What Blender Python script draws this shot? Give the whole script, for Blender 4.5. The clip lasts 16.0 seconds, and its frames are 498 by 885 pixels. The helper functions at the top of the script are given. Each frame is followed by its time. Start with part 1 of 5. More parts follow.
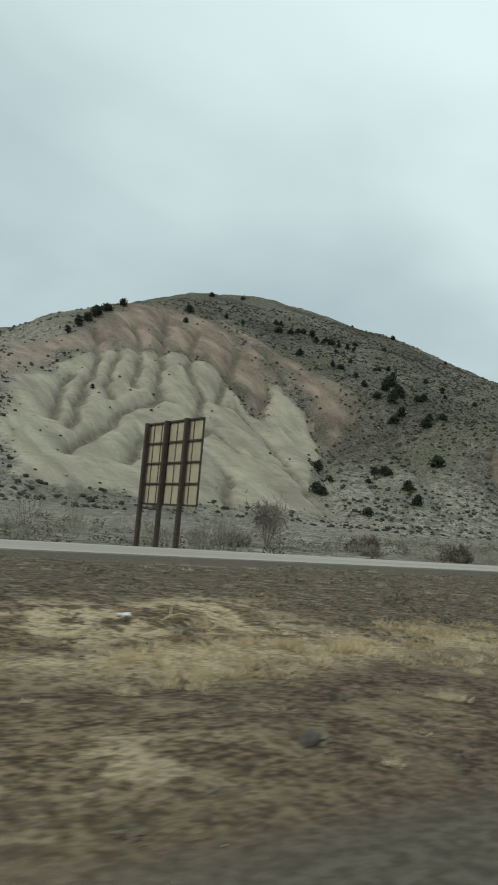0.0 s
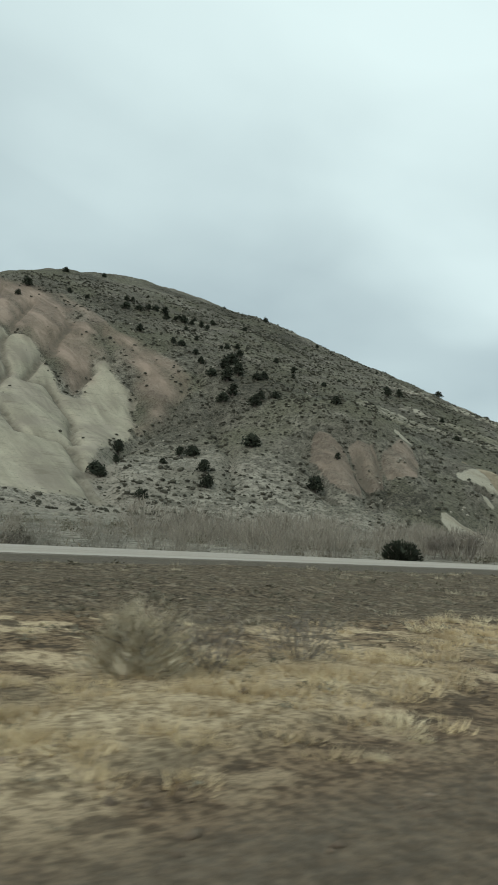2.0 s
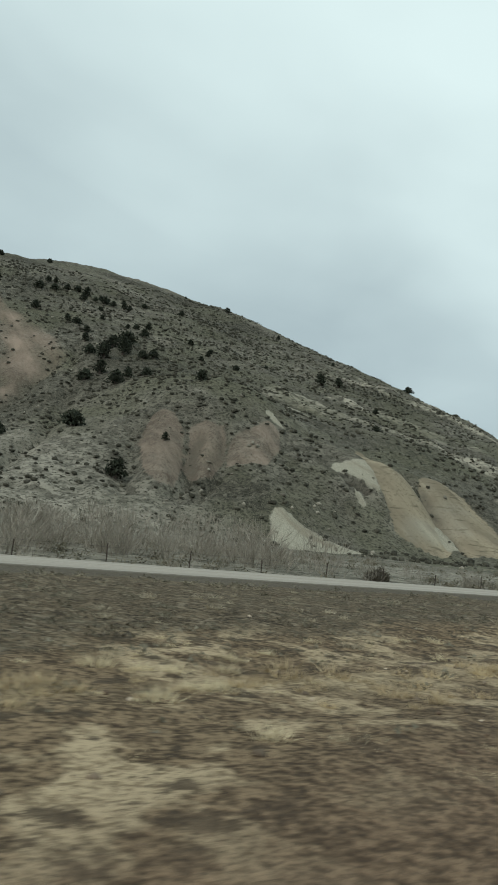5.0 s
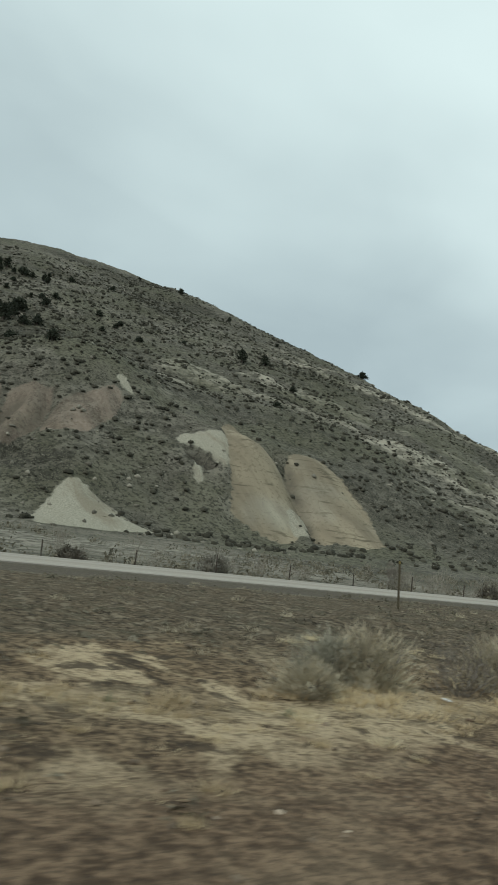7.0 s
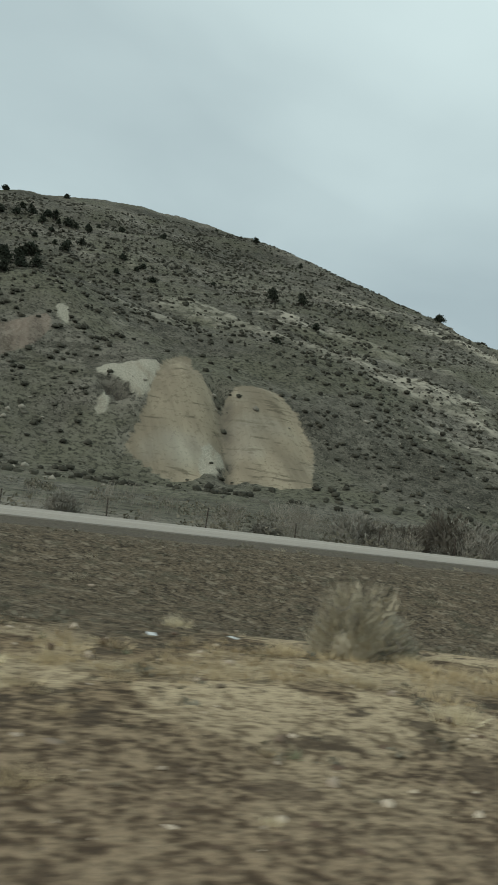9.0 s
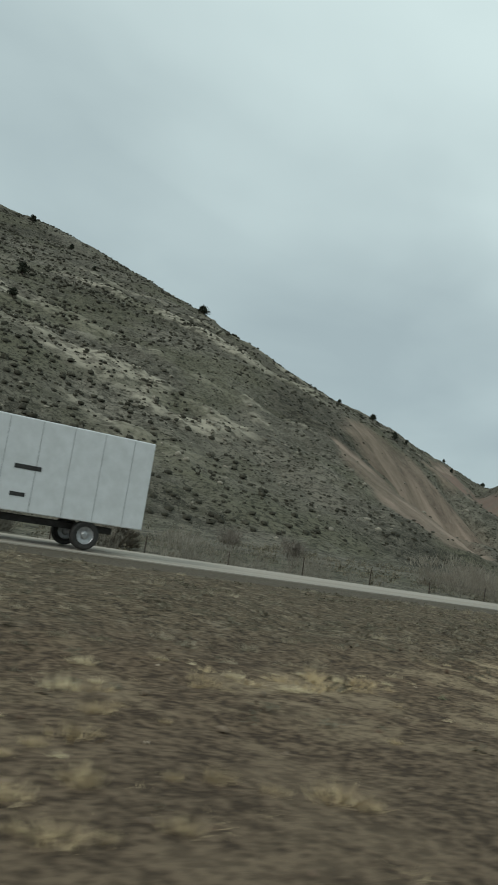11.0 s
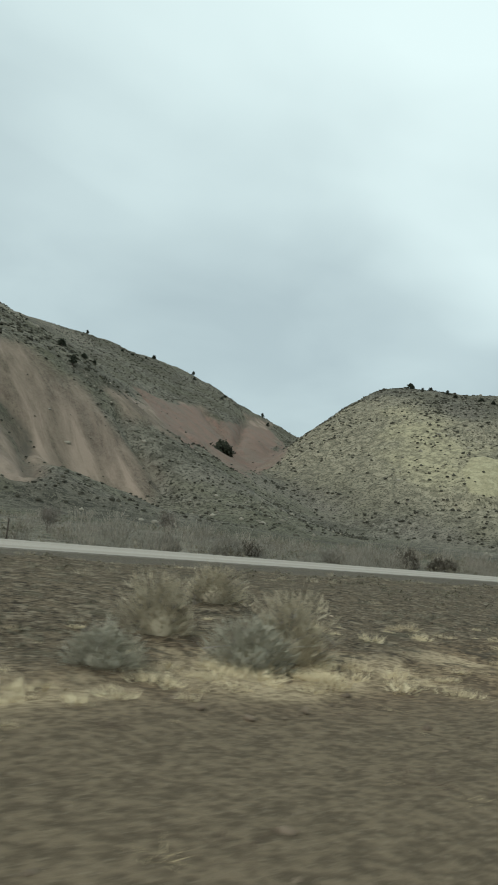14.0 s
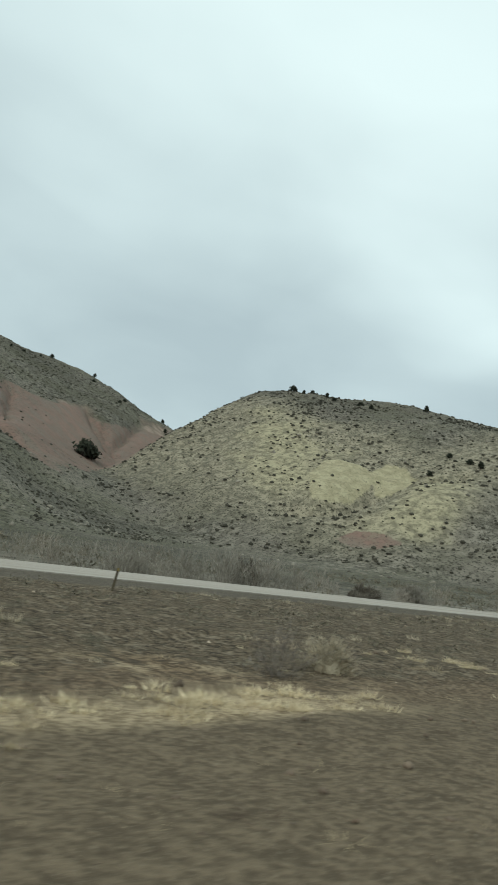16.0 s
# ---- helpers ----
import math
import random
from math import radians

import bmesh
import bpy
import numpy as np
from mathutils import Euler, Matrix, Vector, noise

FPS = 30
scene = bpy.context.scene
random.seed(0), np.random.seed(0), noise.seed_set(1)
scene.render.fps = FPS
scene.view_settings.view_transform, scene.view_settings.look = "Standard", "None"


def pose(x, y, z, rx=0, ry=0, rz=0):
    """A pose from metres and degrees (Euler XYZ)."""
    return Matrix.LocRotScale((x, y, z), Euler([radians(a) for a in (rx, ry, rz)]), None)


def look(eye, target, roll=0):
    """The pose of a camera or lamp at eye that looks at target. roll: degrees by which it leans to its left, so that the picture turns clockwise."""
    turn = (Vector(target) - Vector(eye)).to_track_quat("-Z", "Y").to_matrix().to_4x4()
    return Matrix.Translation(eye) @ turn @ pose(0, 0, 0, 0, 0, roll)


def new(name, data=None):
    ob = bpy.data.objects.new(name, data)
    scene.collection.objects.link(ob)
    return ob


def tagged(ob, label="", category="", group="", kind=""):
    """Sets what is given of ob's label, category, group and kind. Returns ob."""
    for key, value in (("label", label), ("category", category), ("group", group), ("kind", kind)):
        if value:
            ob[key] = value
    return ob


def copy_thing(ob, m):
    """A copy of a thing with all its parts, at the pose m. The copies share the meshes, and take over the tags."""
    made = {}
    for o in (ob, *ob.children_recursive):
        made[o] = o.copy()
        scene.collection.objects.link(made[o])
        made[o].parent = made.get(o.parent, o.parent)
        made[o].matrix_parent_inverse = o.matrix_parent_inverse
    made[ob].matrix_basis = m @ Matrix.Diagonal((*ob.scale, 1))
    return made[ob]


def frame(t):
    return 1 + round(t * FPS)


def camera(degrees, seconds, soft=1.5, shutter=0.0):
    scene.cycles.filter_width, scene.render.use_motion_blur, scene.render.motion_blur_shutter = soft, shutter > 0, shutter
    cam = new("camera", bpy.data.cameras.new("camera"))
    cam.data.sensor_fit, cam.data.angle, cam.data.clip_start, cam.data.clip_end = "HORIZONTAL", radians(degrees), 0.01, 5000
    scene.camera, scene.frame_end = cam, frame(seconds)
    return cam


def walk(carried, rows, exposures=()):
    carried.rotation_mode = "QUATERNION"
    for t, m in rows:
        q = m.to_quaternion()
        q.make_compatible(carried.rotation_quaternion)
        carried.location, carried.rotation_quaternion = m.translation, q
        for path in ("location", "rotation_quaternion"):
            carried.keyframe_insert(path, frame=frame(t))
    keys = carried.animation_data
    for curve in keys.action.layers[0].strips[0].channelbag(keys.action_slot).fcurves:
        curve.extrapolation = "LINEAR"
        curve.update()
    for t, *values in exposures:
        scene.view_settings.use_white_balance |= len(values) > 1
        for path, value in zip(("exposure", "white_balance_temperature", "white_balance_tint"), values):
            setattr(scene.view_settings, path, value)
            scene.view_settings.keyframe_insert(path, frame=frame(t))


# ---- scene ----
# ---- camera: driven along a highway at about 29 m/s, looking out ahead to the left ----
cam = camera(34.9, 16.0, soft=1.7, shutter=0.055)
PATH = [
    (0, 0.00, 0.69, 0.63, 55.75, 6.28, 4.93),
    (0.5, 14.11, 0.52, 0.80, 54.89, 6.35, 5.21),
    (1, 28.24, 0.38, 0.95, 53.78, 6.53, 5.19),
    (1.5, 42.40, 0.25, 1.09, 51.95, 6.92, 4.87),
    (2, 56.59, 0.14, 1.22, 50.76, 6.48, 4.28),
    (2.5, 70.80, 0.04, 1.34, 50.63, 6.34, 3.37),
    (3, 85.03, -0.04, 1.44, 50.61, 6.78, 3.37),
    (3.5, 99.29, -0.11, 1.54, 51.35, 7.31, 3.34),
    (3.7, 105.00, -0.13, 1.57, 51.66, 7.65, 3.45),
    (5.8, 165.22, -0.26, 1.84, 57.77, 7.06, 6.11),
    (6, 170.97, -0.26, 1.85, 58.16, 7.06, 6.06),
    (6.5, 185.39, -0.26, 1.88, 57.83, 7.44, 6.80),
    (7, 199.82, -0.26, 1.90, 57.46, 7.59, 6.81),
    (7.5, 214.28, -0.24, 1.91, 60.64, 6.62, 6.20),
    (8, 228.77, -0.22, 1.91, 66.42, 4.23, 5.92),
    (8.5, 243.28, -0.20, 1.90, 68.51, 3.66, 6.30),
    (9, 257.82, -0.17, 1.89, 69.13, 4.24, 7.24),
    (9.5, 272.39, -0.13, 1.86, 68.05, 5.08, 9.30),
    (10, 286.97, -0.10, 1.82, 61.26, 7.08, 8.32),
    (10.2, 292.82, -0.08, 1.80, 60.49, 6.79, 8.79),
    (12.3, 354.40, 0.07, 1.54, 56.47, 6.68, 6.79),
    (12.5, 360.29, 0.09, 1.50, 54.50, 6.47, 5.77),
    (13, 375.03, 0.12, 1.41, 52.81, 6.18, 4.59),
    (13.5, 389.80, 0.15, 1.32, 52.40, 5.91, 4.30),
    (14, 404.59, 0.17, 1.21, 52.25, 6.11, 5.46),
    (14.5, 419.40, 0.19, 1.10, 52.40, 7.70, 6.67),
    (15, 434.24, 0.20, 0.98, 51.71, 8.46, 6.94),
    (15.5, 449.11, 0.20, 0.85, 50.38, 8.05, 7.26),
    (16, 464.00, 0.20, 0.72, 49.36, 8.03, 7.35),
]


def bearing(x, y, z, heading, pitch, roll):
    h, p = radians(heading), radians(pitch)
    eye = Vector((x, y, z))
    return look(eye, eye + Vector((math.cos(h) * math.cos(p), math.sin(h) * math.cos(p), math.sin(p))), roll)


EXPOSURE = ((0, -0.05), (3.5, 0.02), (6, -0.1), (7.5, -0.08), (8.0, 0.0), (8.5, 0.06), (9.0, -0.15), (9.5, -0.15), (10.2, -0.38), (12.3, 0.03), (16, 0.05))
walk(cam, [(t, bearing(*row)) for t, *row in PATH], [(t, stops, 6420, 8.7) for t, stops in EXPOSURE])

# ---- overcast sky and a weak, wide sun ----
SUN_AZ, SUN_EL = radians(195), radians(38)
world = bpy.data.worlds.new("overcast_sky")
scene.world = world
world.use_nodes = True
wt = world.node_tree
wt.nodes.clear()


def wnode(kind, **values):
    n = wt.nodes.new(kind)
    for key, value in values.items():
        n.inputs[key].default_value = value
    return n


def wmath(op, a, b):
    n = wt.nodes.new("ShaderNodeMath")
    n.operation = op
    for socket, v in zip(n.inputs, (a, b)):
        if isinstance(v, (int, float)):
            socket.default_value = v
        else:
            wt.links.new(v, socket)
    return n.outputs[0]


def wmix(fac, a, b):
    n = wt.nodes.new("ShaderNodeMix")
    n.data_type = "RGBA"
    for socket, v in zip((n.inputs[0], n.inputs[6], n.inputs[7]), (fac, a, b)):
        if isinstance(v, (int, float, tuple)):
            socket.default_value = v
        else:
            wt.links.new(v, socket)
    return n.outputs[2]


sky = wt.nodes.new("ShaderNodeTexSky")
sky.sky_type = "NISHITA"
sky.sun_disc = False
sky.sun_elevation = SUN_EL
sky.sun_rotation = math.pi / 2 - SUN_AZ
coord = wt.nodes.new("ShaderNodeTexCoord")
sep = wt.nodes.new("ShaderNodeSeparateXYZ")
wt.links.new(coord.outputs["Generated"], sep.inputs[0])
up = wmath("MAXIMUM", sep.outputs["Z"], 0.0)
flat = wmath("ADD", up, 0.28)
com = wt.nodes.new("ShaderNodeCombineXYZ")
wt.links.new(wmath("DIVIDE", sep.outputs["X"], flat), com.inputs[0])
wt.links.new(wmath("DIVIDE", sep.outputs["Y"], flat), com.inputs[1])
deck = wnode("ShaderNodeTexNoise", Scale=0.8, Detail=4.0, Roughness=0.42, Distortion=0.35)
wisp = wnode("ShaderNodeTexNoise", Scale=2.4, Detail=5.0, Roughness=0.45, Distortion=0.3)
for n in (deck, wisp):
    wt.links.new(com.outputs[0], n.inputs["Vector"])
# a bright upper deck over a grey bank that stands higher to the north
level = wmath("SQRT", wmath("MAXIMUM", wmath("SUBTRACT", 1.0, wmath("MULTIPLY", sep.outputs["Z"], sep.outputs["Z"])), 0.01), 0.0)
east = wmath("DIVIDE", sep.outputs["X"], level)
bank = wmath("SUBTRACT", 0.55, wmath("MULTIPLY", wmath("SUBTRACT", east, 0.34), 0.36))
rise = wmath("ADD", wmath("SUBTRACT", up, bank), wmath("MULTIPLY", wmath("SUBTRACT", deck.outputs[0], 0.5), 0.55))
lift = wmath("MINIMUM", wmath("MAXIMUM", wmath("ADD", wmath("MULTIPLY", rise, 4.0), 0.5), 0.0), 1.0)
lumps = wmath("ADD", wmath("MULTIPLY", wmath("SUBTRACT", deck.outputs[0], 0.5), 0.9), wmath("MULTIPLY", wmath("SUBTRACT", wisp.outputs[0], 0.5), 0.55))
cloud = wmath("ADD", wmath("ADD", wmath("MULTIPLY", lift, 0.7), 0.2), lumps)
ramp = wt.nodes.new("ShaderNodeValToRGB")
ramp.color_ramp.elements[0].position, ramp.color_ramp.elements[0].color = 0.0, (4.6, 5.65, 5.85, 1)
ramp.color_ramp.elements[1].position, ramp.color_ramp.elements[1].color = 0.9, (8.4, 10.0, 9.85, 1)
wt.links.new(cloud, ramp.inputs[0])
background = wnode("ShaderNodeBackground", Strength=0.1)
wt.links.new(wmix(0.92, sky.outputs[0], ramp.outputs[0]), background.inputs["Color"])
wt.links.new(background.outputs[0], wt.nodes.new("ShaderNodeOutputWorld").inputs[0])

sun = new("sun", bpy.data.lights.new("sun", "SUN"))
sun.data.energy, sun.data.angle, sun.data.color = 1.3, radians(14), (0.99, 1.0, 0.965)
sun.matrix_world = look((0, 0, 0), (-math.cos(SUN_AZ) * math.cos(SUN_EL), -math.sin(SUN_AZ) * math.cos(SUN_EL), -math.sin(SUN_EL)))

# ---- materials ----


class Mat:
    """A node material put together from small calls."""

    def __init__(self, name, rough=0.9, metal=0.0, spec=0.3):
        self.m = bpy.data.materials.new(name)
        self.m.use_nodes = True
        self.t = self.m.node_tree
        self.b = self.t.nodes["Principled BSDF"]
        self.b.inputs["Roughness"].default_value = rough
        self.b.inputs["Metallic"].default_value = metal
        self.b.inputs["Specular IOR Level"].default_value = spec
        self.pos = self.t.nodes.new("ShaderNodeTexCoord").outputs["Object"]

    def put(self, socket, v):
        if isinstance(v, (int, float, tuple)):
            socket.default_value = v
        else:
            self.t.links.new(v, socket)

    def noise(self, scale, detail=4.0, rough=0.55, distort=0.0, stretch=None):
        n = self.t.nodes.new("ShaderNodeTexNoise")
        n.inputs["Scale"].default_value, n.inputs["Detail"].default_value = scale, detail
        n.inputs["Roughness"].default_value, n.inputs["Distortion"].default_value = rough, distort
        v = self.pos
        if stretch:
            mp = self.t.nodes.new("ShaderNodeMapping")
            mp.inputs["Scale"].default_value = stretch
            self.t.links.new(v, mp.inputs[0])
            v = mp.outputs[0]
        self.t.links.new(v, n.inputs["Vector"])
        return n.outputs[0]

    def calc(self, op, a, b=0.0):
        n = self.t.nodes.new("ShaderNodeMath")
        n.operation = op
        self.put(n.inputs[0], a)
        self.put(n.inputs[1], b)
        return n.outputs[0]

    def span(self, v, lo, hi, a=0.0, b=1.0):
        n = self.t.nodes.new("ShaderNodeMapRange")
        for k, s in enumerate((v, lo, hi, a, b)):
            self.put(n.inputs[k], s)
        return n.outputs[0]

    def mix(self, fac, a, b):
        n = self.t.nodes.new("ShaderNodeMix")
        n.data_type = "RGBA"
        for k, v in ((0, fac), (6, a), (7, b)):
            self.put(n.inputs[k], (*v, 1.0) if isinstance(v, tuple) else v)
        return n.outputs[2]

    def attr(self, name):
        n = self.t.nodes.new("ShaderNodeAttribute")
        n.attribute_name = name
        return n.outputs["Fac"]

    def own(self):
        return self.t.nodes.new("ShaderNodeObjectInfo").outputs["Random"]

    def island(self):
        return self.t.nodes.new("ShaderNodeNewGeometry").outputs["Random Per Island"]

    def colour(self, v):
        self.put(self.b.inputs["Base Color"], (*v, 1.0) if isinstance(v, tuple) else v)
        return self

    def bump(self, v, strength, distance):
        n = self.t.nodes.new("ShaderNodeBump")
        n.inputs["Strength"].default_value, n.inputs["Distance"].default_value = strength, distance
        self.t.links.new(v, n.inputs["Height"])
        self.t.links.new(n.outputs[0], self.b.inputs["Normal"])
        return self


def ground_material():
    m = Mat("earth", 0.95, 0.0, 0.1)
    big, mid, fine = m.noise(0.035, 5), m.noise(0.35, 5), m.noise(3.5, 5, 0.65)
    spots = m.noise(1.15, 3, 0.6)
    scrub = m.mix(m.span(mid, 0.40, 0.60), (0.122, 0.111, 0.087), (0.295, 0.268, 0.214))
    scrub = m.mix(m.calc("MULTIPLY", m.span(big, 0.46, 0.6), 0.75), scrub, (0.24, 0.212, 0.168))
    scrub = m.mix(m.calc("MULTIPLY", m.span(m.noise(0.018, 4), 0.47, 0.6), 0.6), scrub, (0.105, 0.10, 0.074))
    scrub = m.mix(m.calc("MULTIPLY", m.span(spots, 0.54, 0.59), 0.8), scrub, (0.045, 0.041, 0.03))
    scrub = m.mix(m.calc("MULTIPLY", m.span(fine, 0.56, 0.66), 0.5), scrub, (0.30, 0.276, 0.23))
    scrub = m.mix(m.calc("MULTIPLY", m.attr("ledge"), m.span(mid, 0.35, 0.55, 0.3, 1.0)), scrub, (0.36, 0.32, 0.25))
    shale = m.mix(m.span(mid, 0.42, 0.6), (0.043, 0.04, 0.03), (0.097, 0.088, 0.067))
    shale = m.mix(m.calc("MULTIPLY", m.span(spots, 0.51, 0.57), 0.85), shale, (0.026, 0.025, 0.018))
    shale = m.mix(m.calc("MULTIPLY", m.span(fine, 0.55, 0.62), 0.6), shale, (0.23, 0.205, 0.155))
    shale = m.mix(m.calc("MULTIPLY", m.attr("ledge"), m.span(mid, 0.42, 0.56, 0.1, 0.9)), shale, (0.36, 0.33, 0.255))
    scrub = m.mix(m.calc("MULTIPLY", m.attr("shale"), m.span(m.noise(0.022, 4), 0.34, 0.6, 1.0, 0.45)), scrub, shale)
    shale_tint = m.calc("MULTIPLY", m.span(m.noise(0.03, 5, 0.6), 0.46, 0.6), 0.6)
    scrub = m.mix(m.calc("MULTIPLY", shale_tint, m.attr("shale")), scrub, m.mix(m.span(spots, 0.45, 0.6), (0.13, 0.124, 0.08), (0.05, 0.049, 0.033)))
    streak = m.noise(0.16, 5, 0.6, 0.4, (1.0, 0.22, 0.22))
    yellow = m.mix(m.span(streak, 0.38, 0.62), (0.37, 0.335, 0.25), (0.255, 0.228, 0.17))
    yellow = m.mix(m.calc("MULTIPLY", m.span(spots, 0.56, 0.64), 0.4), yellow, (0.19, 0.17, 0.125))
    yellow = m.mix(m.calc("MULTIPLY", m.span(fine, 0.52, 0.7), 0.3), yellow, (0.23, 0.205, 0.15))
    pink = m.mix(m.span(streak, 0.36, 0.64), (0.315, 0.238, 0.183), (0.182, 0.128, 0.098))
    pink = m.mix(m.calc("MULTIPLY", m.span(fine, 0.5, 0.7), 0.3), pink, (0.33, 0.28, 0.215))
    red = m.mix(m.span(mid, 0.35, 0.65), (0.225, 0.145, 0.115), (0.165, 0.113, 0.09))
    red = m.mix(m.calc("MULTIPLY", m.span(streak, 0.47, 0.6), 0.7), red, (0.185, 0.155, 0.125))
    red = m.mix(m.calc("MULTIPLY", m.span(spots, 0.55, 0.62), 0.45), red, (0.1, 0.075, 0.06))
    pale = m.mix(m.span(fine, 0.4, 0.62), (0.37, 0.345, 0.27), (0.235, 0.213, 0.16))
    pale = m.mix(m.calc("MULTIPLY", m.span(streak, 0.5, 0.6), 0.6), pale, (0.2, 0.165, 0.115))
    olive = m.mix(m.span(mid, 0.42, 0.58), (0.17, 0.152, 0.108), (0.29, 0.257, 0.182))
    olive = m.mix(m.calc("MULTIPLY", m.span(spots, 0.52, 0.58), 0.75), olive, (0.07, 0.066, 0.045))
    col = m.mix(m.attr("tan"), scrub, olive)
    lemon = m.mix(m.span(mid, 0.42, 0.6), (0.295, 0.263, 0.162), (0.385, 0.345, 0.22))
    lemon = m.mix(m.calc("MULTIPLY", m.span(spots, 0.54, 0.62), 0.35), lemon, (0.13, 0.118, 0.075))
    yellow = m.mix(m.attr("tan"), yellow, lemon)
    ochre = m.mix(m.span(streak, 0.36, 0.62), (0.31, 0.26, 0.18), (0.2, 0.164, 0.114))
    ochre = m.mix(m.calc("MULTIPLY", m.span(spots, 0.56, 0.63), 0.6), ochre, (0.16, 0.132, 0.09))
    yellow = m.mix(m.attr("ochre"), yellow, ochre)
    ragged = m.calc("MULTIPLY", m.calc("SUBTRACT", m.noise(0.55, 5, 0.65), 0.5), 1.3)

    def rim(name):
        """A bare patch with a crisp, ragged rim."""
        return m.span(m.calc("ADD", m.attr(name), ragged), 0.36, 0.68)

    col = m.mix(m.calc("MULTIPLY", m.attr("lemon"), m.span(mid, 0.35, 0.55, 0.25, 0.85)), col, lemon)
    col = m.mix(m.calc("MULTIPLY", rim("dome"), m.span(streak, 0.35, 0.6, 0.6, 0.3)), col, pink)
    tint = m.calc("MULTIPLY", m.span(m.noise(0.06, 4, 0.6), 0.45, 0.6), m.calc("SUBTRACT", 0.65, m.calc("MULTIPLY", m.calc("MAXIMUM", m.attr("tan"), m.attr("ochre")), 0.65)))
    yellow = m.mix(tint, yellow, m.mix(m.span(streak, 0.4, 0.6), (0.285, 0.245, 0.195), (0.215, 0.185, 0.145)))
    strata = m.noise(0.9, 4, 0.55, 0.3, (0.14, 0.14, 1.3))
    yellow = m.mix(m.calc("MULTIPLY", m.span(strata, 0.57, 0.62), m.calc("MULTIPLY", m.span(mid, 0.38, 0.56, 0.0, 0.8), m.span(m.attr("ochre"), 0.0, 1.0, 0.4, 1.0))), yellow, (0.12, 0.1, 0.068))
    col = m.mix(rim("yellow"), col, yellow)
    col = m.mix(m.calc("MULTIPLY", m.attr("pink"), m.span(streak, 0.36, 0.62, 0.85, 0.45)), col, pink)
    col = m.mix(m.calc("MULTIPLY", rim("red"), m.span(mid, 0.35, 0.62, 0.95, 0.65)), col, red)
    col = m.mix(rim("pale"), col, pale)
    # Shade painted as dark lines along the ravine floors of the bare clay.
    gully_shade = m.calc("MULTIPLY", m.attr("cut"), m.calc("MAXIMUM", m.calc("MAXIMUM", m.attr("yellow"), m.attr("pink")), m.attr("dome")))
    col = m.mix(m.calc("MULTIPLY", m.span(gully_shade, 0.25, 0.8), m.span(mid, 0.3, 0.6, 0.35, 0.8)), col, (0.105, 0.09, 0.068))
    # The shade under the cap's overhang is put into the colour here.
    col = m.mix(m.calc("MULTIPLY", m.attr("overhang_shade"), 0.85), col, m.mix(m.span(fine, 0.4, 0.6), (0.03, 0.026, 0.021), (0.075, 0.065, 0.05)))
    crumb = m.noise(24.0, 4, 0.7)
    clod = m.calc("ADD", m.calc("MULTIPLY", m.noise(14.0, 2, 0.55), 0.6), m.calc("MULTIPLY", m.noise(4.6, 2, 0.6), 0.4))
    patch = m.noise(1.0, 5, 0.6, 0.3, (1.0, 0.8, 1.0))
    thatch = m.noise(2.0, 5, 0.68, 0.2)
    straw = m.mix(m.span(clod, 0.41, 0.59), (0.06, 0.042, 0.026), (0.265, 0.19, 0.115))
    straw = m.mix(m.calc("MULTIPLY", m.span(patch, 0.50, 0.56), 0.85), straw, m.mix(m.span(clod, 0.40, 0.52), (0.27, 0.2, 0.122), (0.51, 0.40, 0.255)))
    straw = m.mix(m.calc("MULTIPLY", m.span(thatch, 0.545, 0.60), 0.85), straw, (0.055, 0.042, 0.029))
    straw = m.mix(m.calc("MULTIPLY", m.span(crumb, 0.54, 0.64), 0.6), straw, (0.06, 0.045, 0.032))
    weeds = m.mix(m.span(clod, 0.41, 0.59), (0.034, 0.026, 0.017), (0.155, 0.118, 0.077))
    weeds = m.mix(m.calc("MULTIPLY", m.span(thatch, 0.54, 0.62), 0.7), weeds, (0.075, 0.066, 0.043))
    weeds = m.mix(m.calc("MULTIPLY", m.span(m.noise(3.5, 5, 0.7, 0.2), 0.55, 0.63), 0.55), weeds, (0.28, 0.23, 0.165))
    weeds = m.mix(m.calc("MULTIPLY", m.span(crumb, 0.55, 0.65), 0.6), weeds, (0.30, 0.255, 0.185))
    dirt = m.mix(m.span(clod, 0.41, 0.59), (0.082, 0.054, 0.034), (0.238, 0.16, 0.1))
    dirt = m.mix(m.calc("MULTIPLY", m.span(patch, 0.53, 0.62), 0.22), dirt, (0.31, 0.235, 0.155))
    dirt = m.mix(m.calc("MULTIPLY", m.span(thatch, 0.56, 0.64), 0.25), dirt, (0.062, 0.045, 0.032))
    dirt = m.mix(m.calc("MULTIPLY", m.span(crumb, 0.52, 0.58), 0.6), dirt, (0.05, 0.038, 0.028))
    loam = m.mix(m.span(clod, 0.41, 0.59), (0.094, 0.072, 0.047), (0.176, 0.135, 0.088))
    loam = m.mix(m.calc("MULTIPLY", m.span(thatch, 0.56, 0.66), 0.15), loam, (0.085, 0.068, 0.045))
    loam = m.mix(m.calc("MULTIPLY", m.span(crumb, 0.56, 0.66), 0.5), loam, (0.27, 0.22, 0.155))
    sward = m.mix(m.span(clod, 0.40, 0.58), (0.22, 0.165, 0.1), (0.48, 0.38, 0.242))
    sward = m.mix(m.calc("MULTIPLY", m.span(crumb, 0.55, 0.65), 0.6), sward, (0.11, 0.082, 0.052))
    mat = m.mix(m.span(clod, 0.41, 0.59), (0.085, 0.06, 0.038), (0.40, 0.31, 0.2))
    mat = m.mix(m.calc("MULTIPLY", m.span(thatch, 0.55, 0.61), 0.7), mat, (0.09, 0.064, 0.043))
